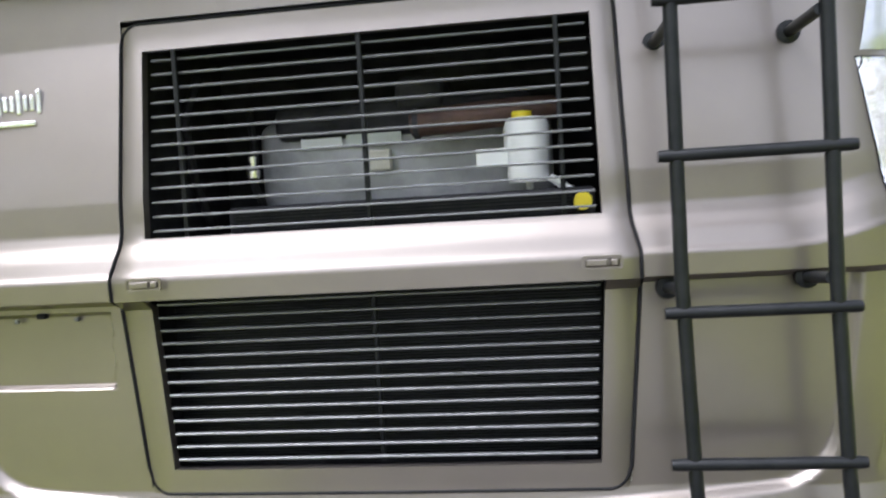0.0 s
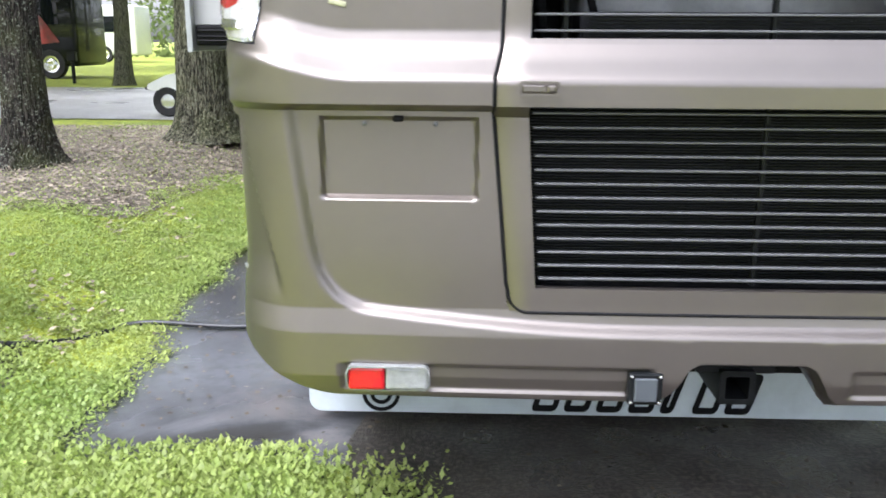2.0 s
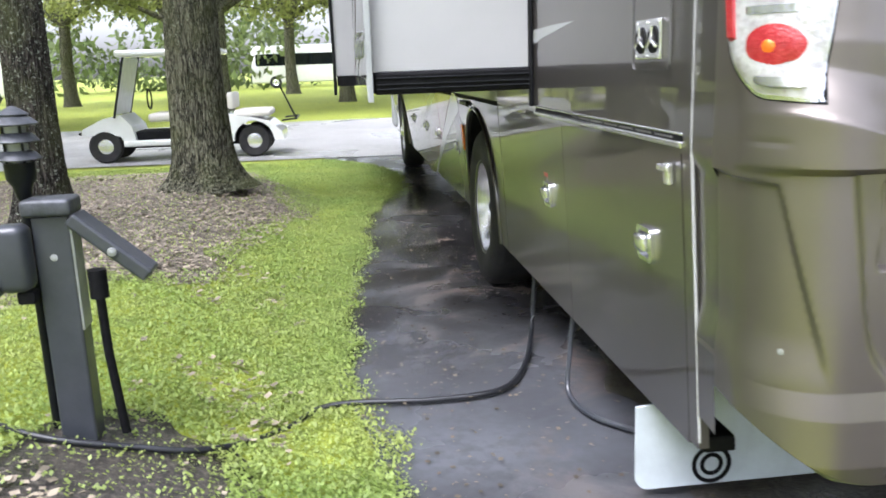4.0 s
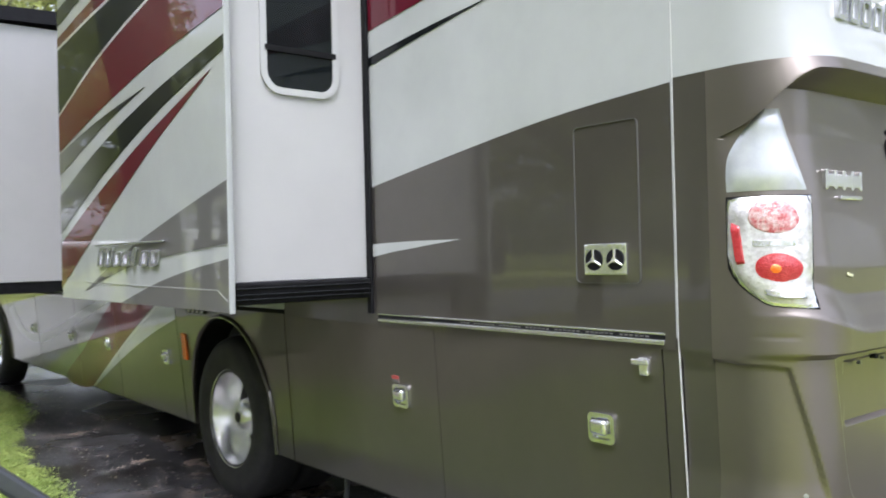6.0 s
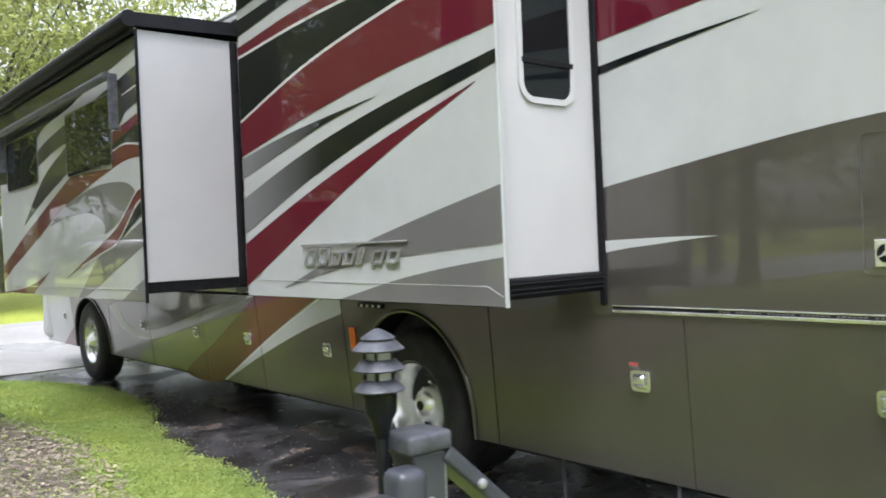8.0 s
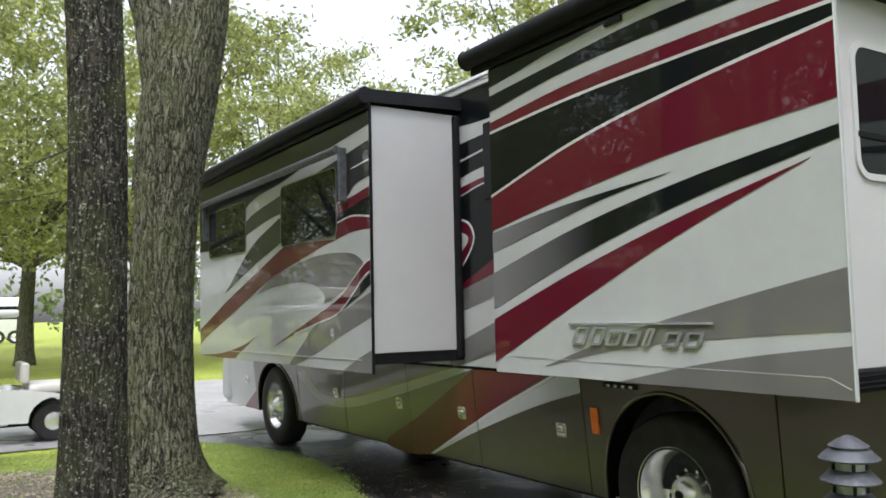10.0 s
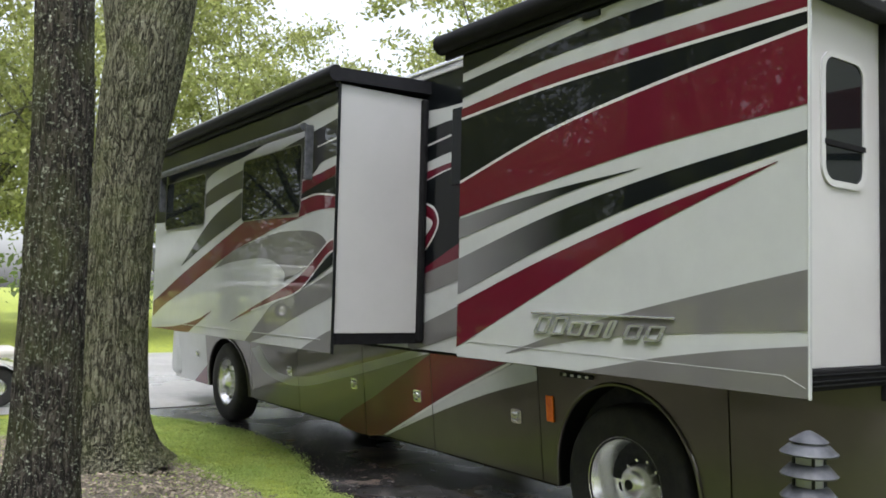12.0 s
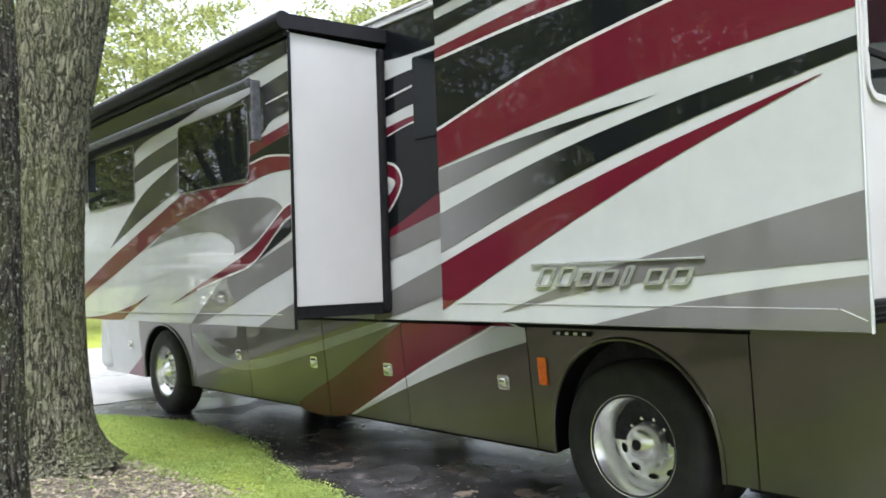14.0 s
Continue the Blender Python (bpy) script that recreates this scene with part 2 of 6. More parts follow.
def asphalt(name):
    """Wet asphalt with sandy silt washed over it near the vehicle, blotted near-black towards both ends."""
    m = material(name, (0.064, 0.067, 0.075), 0.34, 0, 0, (0.112, 0.118, 0.130), 1.3, 0.03, 90, (0.08, 0.084, 0.092), wet=0.14)
    n, l = m.node_tree.nodes, m.node_tree.links
    b = n["Principled BSDF"]
    co, sp = n.new("ShaderNodeTexCoord"), n.new("ShaderNodeSeparateXYZ")
    l.new(co.outputs["Object"], sp.inputs[0])
    t = n.new("ShaderNodeTexNoise")
    t.inputs["Scale"].default_value, t.inputs["Detail"].default_value, t.inputs["Roughness"].default_value, t.inputs["Distortion"].default_value = 1.7, 9, 0.7, 0.6
    l.new(co.outputs["Object"], t.inputs["Vector"])
    r = n.new("ShaderNodeValToRGB")
    r.color_ramp.elements[0].position, r.color_ramp.elements[1].position = 0.51, 0.62
    l.new(t.outputs["Fac"], r.inputs["Fac"])
    g = n.new("ShaderNodeMapRange")
    g.inputs["From Min"].default_value, g.inputs["From Max"].default_value = -1.95, -1.35
    l.new(sp.outputs["X"], g.inputs["Value"])
    mu = n.new("ShaderNodeMath")
    mu.operation = "MULTIPLY"
    l.new(r.outputs[0], mu.inputs[0])
    l.new(g.outputs[0], mu.inputs[1])
    mix = n.new("ShaderNodeMix")
    mix.data_type = "RGBA"
    mix.inputs["B"].default_value = (0.20, 0.155, 0.125, 1)
    l.new(b.inputs["Base Color"].links[0].from_socket, mix.inputs["A"])
    far = n.new("ShaderNodeMapRange")
    far.inputs["From Min"].default_value, far.inputs["From Max"].default_value, far.inputs["To Min"].default_value = 1.6, 3.0, 0.25
    l.new(sp.outputs["Y"], far.inputs["Value"])
    mu3 = n.new("ShaderNodeMath")
    mu3.operation = "MULTIPLY"
    l.new(mu.outputs[0], mu3.inputs[0])
    l.new(far.outputs[0], mu3.inputs[1])
    l.new(mu3.outputs[0], mix.inputs["Factor"])
    # Blots the asphalt near-black below y 1.25 and beyond y 1.5.
    soil = n.new("ShaderNodeMix")
    soil.data_type = "RGBA"
    soil.inputs["B"].default_value = (0.022, 0.020, 0.019, 1)
    along = n.new("ShaderNodeMapRange")
    along.inputs["From Min"].default_value, along.inputs["From Max"].default_value = 1.5, 3.4
    l.new(sp.outputs["Y"], along.inputs["Value"])
    blot = n.new("ShaderNodeMapRange")
    blot.inputs["From Min"].default_value, blot.inputs["From Max"].default_value = 0.60, 0.45
    l.new(t.outputs["Fac"], blot.inputs["Value"])
    mu2 = n.new("ShaderNodeMath")
    mu2.operation = "MULTIPLY"
    edge = n.new("ShaderNodeMapRange")
    edge.inputs["From Min"].default_value, edge.inputs["From Max"].default_value = 1.25, 0.7
    l.new(sp.outputs["Y"], edge.inputs["Value"])
    ends = n.new("ShaderNodeMath")
    ends.operation = "MAXIMUM"
    l.new(along.outputs[0], ends.inputs[0])
    l.new(edge.outputs[0], ends.inputs[1])
    l.new(ends.outputs[0], mu2.inputs[0])
    l.new(blot.outputs[0], mu2.inputs[1])
    l.new(mix.outputs["Result"], soil.inputs["A"])
    l.new(mu2.outputs[0], soil.inputs["Factor"])
    l.new(soil.outputs["Result"], b.inputs["Base Color"])
    return m


WETDRIVE = asphalt("wet_asphalt")
for mat_, spec in ((RUBBER, 0.08), (TYRE, 0.15), (ENGINE, 0.08), (AWNING, 0.15), (BLACKMETAL, 0.18), (MULCH, 0.2), (BARK, 0.15), (DARKBARK, 0.15)):
    mat_.node_tree.nodes["Principled BSDF"].inputs["Specular IOR Level"].default_value = spec


def let_light_through(m, share=0.4):
    """Leaves pass some light."""
    n, l = m.node_tree.nodes, m.node_tree.links
    b, out = n["Principled BSDF"], n["Material Output"]
    tr, mx = n.new("ShaderNodeBsdfTranslucent"), n.new("ShaderNodeMixShader")
    mx.inputs[0].default_value = share
    l.new(b.inputs["Base Color"].links[0].from_socket, tr.inputs["Color"])
    l.new(b.outputs[0], mx.inputs[1])
    l.new(tr.outputs[0], mx.inputs[2])
    l.new(mx.outputs[0], out.inputs["Surface"])


let_light_through(LEAF, 0.65)
let_light_through(FARLEAF, 0.5)
let_light_through(CLOVER, 0.45)


def glass(name, tint, rough=0.02):
    m = material(name, tint, rough, 0, 0)
    m.node_tree.nodes["Principled BSDF"].inputs["IOR"].default_value = 1.38
    return m


TINTED = glass("dark_tinted_window", (0.006, 0.008, 0.009))


def fade(name, a, b, y0, y1):
    """Airbrushed paint that runs from colour a to b along the vehicle."""
    m = paint(name, a)
    n, l = m.node_tree.nodes, m.node_tree.links
    co, sp, mr, mix = n.new("ShaderNodeTexCoord"), n.new("ShaderNodeSeparateXYZ"), n.new("ShaderNodeMapRange"), n.new("ShaderNodeMix")
    mr.inputs["From Min"].default_value, mr.inputs["From Max"].default_value = y0, y1
    mix.data_type = "RGBA"
    mix.inputs["A"].default_value, mix.inputs["B"].default_value = (*a, 1), (*b, 1)
    l.new(co.outputs["Object"], sp.inputs[0])
    l.new(sp.outputs["Y"], mr.inputs["Value"])
    l.new(mr.outputs[0], mix.inputs["Factor"])
    l.new(mix.outputs["Result"], n["Principled BSDF"].inputs["Base Color"])
    return m


FADE = fade("black_to_grey_airbrushed_paint", (0.004, 0.005, 0.006), (0.14, 0.14, 0.145), 3.6, 4.5)

# ---- builders ----


def part(name, bm, mat, parent=None, label="", smooth=False):
    """Links a bmesh as one mesh object under a thing or part."""
    me = bpy.data.meshes.new(name)
    bmesh.ops.recalc_face_normals(bm, faces=bm.faces)
    bm.to_mesh(me)
    bm.free()
    for m in mat if isinstance(mat, (list, tuple)) else [mat]:
        me.materials.append(m)
    if smooth:
        me.shade_smooth()
        me.set_sharp_from_angle(angle=radians(38))
    ob = new(name, me)
    if parent:
        ob.parent = parent
    if label:
        ob["label"] = label
    return ob


def thing(name, label, category, group="", kind=""):
    return tagged(new(name), label, category, group, kind)


def box(bm, x0, x1, y0, y1, z0, z1, bevel=0.0, seg=2, m=None):
    g = bmesh.ops.create_cube(bm, size=1)
    mm = Matrix.Translation(((x0 + x1) / 2, (y0 + y1) / 2, (z0 + z1) / 2)) @ Matrix.Diagonal((abs(x1 - x0), abs(y1 - y0), abs(z1 - z0), 1))
    bmesh.ops.transform(bm, matrix=mm, verts=g["verts"])
    vs = g["verts"]
    if bevel:
        es = list({e for v in vs for e in v.link_edges})
        r = bmesh.ops.bevel(bm, geom=es, offset=bevel, segments=seg, profile=0.5, affect="EDGES")
        vs = [v for v in r["verts"]]
        vs = list({v for f in r["faces"] for v in f.verts} | {v for v in vs})
    if m is not None:
        bmesh.ops.transform(bm, matrix=m, verts=list({v for v in vs if v.is_valid}))
    return bm


def boxed(*a, **k):
    return box(bmesh.new(), *a, **k)


def tube(bm, pts, r, n=10, cap=True):
    """A round tube along points; r may be one radius or one for each point."""
    pts = [Vector(p) for p in pts]
    rs = r if isinstance(r, (list, tuple)) else [r] * len(pts)
    rings = []
    up = Vector((0.13, 0.29, 0.95))
    for i, p in enumerate(pts):
        d = (pts[min(i + 1, len(pts) - 1)] - pts[max(i - 1, 0)]).normalized()
        if abs(d.dot(up)) > 0.97:
            up = Vector((0.95, 0.21, 0.17))
        a = d.cross(up).normalized()
        b = d.cross(a).normalized()
        rings.append([bm.verts.new(p + rs[i] * (math.cos(2 * math.pi * k / n) * a + math.sin(2 * math.pi * k / n) * b)) for k in range(n)])
    for q, s in zip(rings, rings[1:]):
        for k in range(n):
            bm.faces.new((q[k], q[(k + 1) % n], s[(k + 1) % n], s[k]))
    if cap:
        bm.faces.new(rings[0])
        bm.faces.new(rings[-1])
    return bm


def tubed(*a, **k):
    return tube(bmesh.new(), *a, **k)


def lathe(profile, n=48, axis="x", centre=(0, 0, 0), cap=False):
    """Turns (radius, along) points round an axis."""
    bm = bmesh.new()
    c = Vector(centre)
    rings = []
    for r, a in profile:
        ring = []
        for k in range(n):
            u, v = r * math.cos(2 * math.pi * k / n), r * math.sin(2 * math.pi * k / n)
            ring.append(bm.verts.new(c + (Vector((a, u, v)) if axis == "x" else Vector((u, v, a)))))
        rings.append(ring)
    for q, s in zip(rings, rings[1:]):
        for k in range(n):
            bm.faces.new((q[k], q[(k + 1) % n], s[(k + 1) % n], s[k]))
    for ring, (r, a) in ((rings[0], profile[0]), (rings[-1], profile[-1])):
        if cap and r > 0.0001:
            bm.faces.new(ring)
    bmesh.ops.remove_doubles(bm, verts=bm.verts, dist=0.00005)
    return bm


def spline(pts, n=8):
    """Catmull-Rom through the points."""
    p = [np.array(q, float) for q in pts]
    if len(p) < 3:
        return p
    p = [2 * p[0] - p[1]] + p + [2 * p[-1] - p[-2]]
    out = []
    for a, b, c, d in zip(p, p[1:], p[2:], p[3:]):
        for k in range(n):
            t = k / n
            out.append(0.5 * (2 * b + (c - a) * t + (2 * a - 5 * b + 4 * c - d) * t * t + (3 * b - a - 3 * c + d) * t ** 3))
    return out + [p[-2]]


def clip(poly, y0, y1):
    """Keeps the piece of a polygon between two heights along its first axis."""
    for lim, sign in ((y0, 1), (y1, -1)):
        out = []
        for a, b in zip(poly, poly[1:] + poly[:1]):
            ia, ib = sign * (a[0] - lim) >= 0, sign * (b[0] - lim) >= 0
            if ia:
                out.append(a)
            if ia != ib:
                t = (lim - a[0]) / (b[0] - a[0])
                out.append(a + t * (b - a))
        poly = out
        if not poly:
            return []
    return poly


def outline(*edges):
    """A closed outline of smooth edges, one after the other."""
    poly = []
    for e in edges:
        for q in spline(e):
            if not poly or np.linalg.norm(q - poly[-1]) > 1e-4:
                poly.append(q)
    if np.linalg.norm(poly[0] - poly[-1]) < 1e-4:
        poly.pop()
    return poly


def plate(name, poly, x, mat, parent, thick=0.0015, label=""):
    """A thin plate of outline poly (y, z) whose outer face stands at x, towards -x."""
    bm = bmesh.new()
    f = bm.faces.new([bm.verts.new((x, float(a), float(b))) for a, b in poly])
    g = bmesh.ops.extrude_face_region(bm, geom=list(bm.faces))
    bmesh.ops.translate(bm, vec=(thick, 0, 0), verts=[v for v in g["geom"] if isinstance(v, bmesh.types.BMVert)])
    return part(name, bm, mat, parent, label)


def band(name, upper, lower, x, mat, parent, span=(-99, 99)):
    """A painted stripe between two edges."""
    poly = clip(outline(upper, list(reversed(lower))), *span)
    if len(poly) > 2:
        plate(name, poly, x, mat, parent)


def shifted(e, dz):
    return [(a, b + dz) for a, b in e]


def rounded(y0, y1, z0, z1, r, n=6):
    out = []
    for cy, cz, a0 in ((y1 - r, z1 - r, 0), (y0 + r, z1 - r, 90), (y0 + r, z0 + r, 180), (y1 - r, z0 + r, 270)):
        for k in range(n + 1):
            a = radians(a0 + 90 * k / n)
            out.append(np.array((cy + r * math.cos(a), cz + r * math.sin(a))))
    return out


def ring_frame(outer, inner, place, depth):
    """A frame between two outlines of equal count; place maps (u, v, w) to the world."""
    bm = bmesh.new()
    loops = [[bm.verts.new(place(q[0], q[1], w)) for q in o] for o, w in ((outer, 0), (outer, depth), (inner, depth), (inner, 0))]
    n = len(outer)
    for a, b in zip(loops, loops[1:] + loops[:1]):
        for k in range(n):
            bm.faces.new((a[k], a[(k + 1) % n], b[(k + 1) % n], b[k]))
    return bm


def badge_bars(name, size, m, mat, parent, depth=0.006, shear=0.25):
    """Raised slanted loops, one for each sign of a maker's mark."""
    for k, high in enumerate((0.70, 0.70, 0.54, 0.54, 0.66, 0.54, 0.54)):
        x0 = k * 0.465 + 0.03
        x1, t = x0 + (0.20 if k == 4 else 0.37), 0.085
        bm = ring_frame(rounded(x0, x1, 0, high, 0.07, 3), rounded(x0 + t, x1 - t, t, high - t, 0.015, 3), lambda u, v, w: m @ Vector((size * (u + shear * v), size * v, w - depth)), 2 * depth)
        part(name, bm, mat, parent)

# ---- ground ----


def ease(a, b, v):
    t = min(1, max(0, (v - a) / (b - a)))
    return t * t * (3 - 2 * t)


def height(x, y):
    """The lawn swells between the drive and the trees."""
    bank = 0.27 * ease(-2.2, -3.7, x) * (1 - ease(8.0, 11.0, y)) * ease(-6, -1.0, y)
    rough = 0.02 * noise.noise((x * 0.9, y * 0.9, 0.3)) * ease(-2.1, -2.6, x) * (1 - ease(10, 12, y))
    return bank + rough


def axis_steps(lo, hi, fine, far):
    out = list(np.arange(lo, hi + 1e-6, fine))
    d = fine
    while out[-1] < far:
        d *= 1.35
        out.append(out[-1] + d)
    d = fine
    while out[0] > -far:
        d *= 1.35
        out.insert(0, out[0] - d)
    return out


def sheet(xs, ys, fz, keep=None):
    bm = bmesh.new()
    vs = [[bm.verts.new((x, y, fz(x, y))) for y in ys] for x in xs]
    for i in range(len(xs) - 1):
        for j in range(len(ys) - 1):
            if keep is None or keep((xs[i] + xs[i + 1]) / 2, (ys[j] + ys[j + 1]) / 2):
                bm.faces.new((vs[i][j], vs[i + 1][j], vs[i + 1][j + 1], vs[i][j + 1]))
    bmesh.ops.delete(bm, geom=[v for v in bm.verts if not v.link_faces], context="VERTS")
    return bm


tagged(part("ground", sheet(axis_steps(-9, 3, 0.3, 900), axis_steps(-5, 14, 0.3, 900), height), LAWN, smooth=True),
       "mown green lawn rising gently beside the drive", "lawn", kind="structure")


def wob(v, k, amp):
    return amp * noise.noise((v * 1.3, k, 0.7)) + amp * 0.5 * noise.noise((v * 4.1, k, 3.7))


def drive_left(y):
    return -2.12 - 0.12 * ease(1, 3, y) + 0.22 * ease(3, 6, y) + 0.55 * ease(6.4, 8.4, y) - 0.5 * ease(9.6, 11.4, y) - 0.5 * ease(11, 12, y) + wob(y, 1, 0.07)


def strip_sheet(ys, left, right, fz, n=14):
    bm = bmesh.new()
    rows = [[bm.verts.new((left(y) + (right(y) - left(y)) * k / n, y, fz(left(y) + (right(y) - left(y)) * k / n, y))) for k in range(n + 1)] for y in ys]
    for a, b in zip(rows, rows[1:]):
        for k in range(n):
            bm.faces.new((a[k], a[k + 1], b[k + 1], b[k]))
    return bm


tagged(part("driveway", strip_sheet(np.arange(0.55, 12.6, 0.1), drive_left, lambda y: 3.4, lambda x, y: 0.012), WETDRIVE),
       "wet dark asphalt parking pad under the motorhome", "driveway", kind="structure")
tagged(part("pad_apron", strip_sheet(np.arange(-3.0, 3.0, 0.12), lambda y: -1.02 + wob(y, 5, 0.2) + 0.25 * ease(1.2, 3.0, y), lambda y: 3.2, lambda x, y: 0.018), DIRT),
       "bare black wet soil behind and under the motorhome", "soil", kind="structure")
# Unseen lane, added behind for the pale reflections in the rear panels.
tagged(part("lane", strip_sheet(np.arange(-45.0, -2.6, 0.4), lambda y: -3.6 + wob(y, 7, 0.2), lambda y: 2.0 + wob(y, 8, 0.2), lambda x, y: 0.03, 10), ROAD),
       "pale lane behind the motorhome, out of view, inferred from rear panel reflections", "road", kind="structure")
tagged(part("road", strip_sheet(np.arange(-90, 90.1, 1.5), lambda y: 0, lambda y: 1, lambda x, y: 0), ROAD), "pale wet park road", "road", kind="structure")
rd = bpy.data.objects["road"]
bm = bmesh.new()
xs = np.arange(-120, 121, 1.5)
near = [12.55 - 0.35 * ease(-8, -3, x) + (0.3 * noise.noise((x * 0.4, 2, 1))) for x in xs]
rows = [[bm.verts.new((x, n0 + (22.5 - n0) * k / 8, 0.02)) for k in range(9)] for x, n0 in zip(xs, near)]
for a, b in zip(rows, rows[1:]):
    for k in range(8):
        bm.faces.new((a[k], a[k + 1], b[k + 1], b[k]))
bm.to_mesh(rd.data)
bm.free()


def mulch_patch(name, cx, cy, rx, ry, seed, mat, lift, label, category="mulch bed", kind="structure"):
    bm = bmesh.new()
    rings = []
    for i in range(9):
        f = i / 8
        ring = []
        for k in range(48):
            a = 2 * math.pi * k / 48
            w = 1 + 0.28 * noise.noise((math.cos(a) * 1.7, math.sin(a) * 1.7, seed)) + 0.12 * noise.noise((math.cos(a) * 5, math.sin(a) * 5, seed + 4))
            x, y = cx + rx * f * w * math.cos(a), cy + ry * f * w * math.sin(a)
            ring.append(bm.verts.new((x, y, height(x, y) + lift * (1 - 0.6 * f))))
        rings.append(ring)
    for q, s in zip(rings, rings[1:]):
        for k in range(48):
            bm.faces.new((q[k], q[(k + 1) % 48], s[(k + 1) % 48], s[k]))
    bmesh.ops.remove_doubles(bm, verts=bm.verts, dist=0.0005)
    return tagged(part(name, bm, mat, smooth=True), label, category, kind=kind)


mulch_patch("mulch_bed", -4.4, 6.3, 1.8, 3.5, 2.0, MULCH, 0.035, "brown leaf mulch round the oak trunks")
mulch_patch("mulch_bed", -7.2, 7.4, 2.0, 2.6, 6.0, MULCH, 0.035, "brown leaf mulch under the oaks")
mulch_patch("bare_soil", -2.95, 1.0, 0.40, 0.62, 9.0, DIRT, 0.02, "bare brown soil by the lamp post", "soil")

# ---- motorhome ----
SIDE, S1, S2 = -1.28, -2.015, -2.18
home = thing("motorhome", "large champagne, white and burgundy motorhome with slides extended", "motorhome")


def rear_y(z):
    """The rear cap's profile."""
    return float(np.interp(z, [0.40, 0.47, 0.55, 0.66, 0.72, 1.195, 1.207, 1.262, 1.272, 1.31, 1.345, 1.37, 1.45, 1.85, 1.985, 2.0, 2.025, 2.1, 2.2, 2.3, 3.2, 3.6, 3.72],
                           [0.09, 0.035, 0.00, 0.00, 0.015, 0.015, -0.012, -0.014, -0.006, 0.008, 0.026, 0.034, 0.036, 0.09, 0.092, 0.04, -0.03, 0.0, 0.022, 0.03, 0.09, 0.17, 0.28]))


def rear_point(s, z, d=0.0):
    """Round the rear cap: s metres from the middle along its outline, at height z, sunk by d."""
    r = 0.21
    a = 1.28 - r
    sign = -1 if s < 0 else 1
    s = abs(s)
    arc = r * math.pi / 2
    drop = 0.15 * ease(1.18, 1.44, s) * ease(1.72, 1.86, z) * (1 - ease(2.1, 2.4, z)) - 0.06 * ease(0.95, 1.28, s) * ease(1.215, 1.27, z) * (1 - ease(1.40, 1.5, z))
    y0 = rear_y(z + drop) + 0.02 * (min(s, a) / a) ** 2
    if s <= a:
        p, n = (s, y0), (0, 1)
    elif s <= a + arc:
        t = (s - a) / r
        p, n = (a + r * math.sin(t), y0 + r * (1 - math.cos(t))), (-math.sin(t), math.cos(t))
    else:
        p, n = (1.28, y0 + r + (s - a - arc)), (-1, 0)
    return Vector((sign * (p[0] + n[0] * d), p[1] + n[1] * d, z))


def s_at(x):
    """The outline length at which the cap reaches x across."""
    r, a = 0.21, 1.07
    x = abs(x)
    return x if x <= a else a + r * math.asin(min(1, (x - a) / r))


def door_half(z):
    return float(np.interp(z, [0.71, 1.19, 1.27, 1.34, 1.9], [0.588, 0.632, 0.632, 0.616, 0.604]))


SWEEP = spline([(0, 0.668), (0.45, 0.671), (0.86, 0.703), (0.97, 0.725), (1.03, 0.775), (1.06, 0.85), (1.085, 1.0), (1.105, 1.14), (1.112, 1.22), (1.12, 1.35)], 6)


def sweep_line(x):
    """The lower edge of the sunk side panels."""
    return float(np.interp(abs(x), [q[0] for q in SWEEP], [q[1] for q in SWEEP])) if abs(x) < 1.12 else 1.35 + 12 * (abs(x) - 1.12)


def panel_sink(s, z):
    """Recesses of the cap: the lower side panels and the plate recess."""
    x = abs(s)
    d = 0.0
    low, e = sweep_line(x), 0.004
    away = (z - low) / math.hypot(1, (sweep_line(x + e) - sweep_line(x - e)) / (2 * e))
    if z < 1.2:
        d += 0.020 * ease(-0.006, 0.022, away) * (1 - ease(1.196, 1.204, z))
    if s < 0:
        d += 0.020 * ease(0.664, 0.673, x) * (1 - ease(1.026, 1.036, x)) * ease(0.985, 0.994, z) * (1 - ease(1.171, 1.18, z))
    fold = 1.255 - 0.30 * (1.17 - z)
    d += 0.013 * ease(0, 0.014, x - fold) * ease(0, 0.012, 1.175 + 0.05 * (x - 1.25) - z) * ease(0.72, 0.85, z)
    return d


def cap_strip(name, zs, left, right, cols, mat, label=""):
    """A stretch of the rear cap between two outline lengths that may vary with height."""
    bm = bmesh.new()
    rows = []
    for z in zs:
        a, b = left(z), right(z)
        rows.append([bm.verts.new(rear_point(a + (b - a) * k / cols, z, panel_sink(a + (b - a) * k / cols, z))) for k in range(cols + 1)])
    for q, p in zip(rows, rows[1:]):
        for k in range(cols):
            bm.faces.new((q[k], q[k + 1], p[k + 1], p[k]))
    return part(name, bm, mat, home, label, True)


def s_reach(y, z):
    """The outline length at which the flank of the cap reaches y."""
    drop = 0.15 * ease(1.72, 1.86, z) * (1 - ease(2.1, 2.4, z)) - 0.06 * ease(1.215, 1.27, z) * (1 - ease(1.40, 1.5, z))
    return 1.07 + 0.21 * math.pi / 2 + y - (rear_y(z + drop) + 0.02 + 0.21)


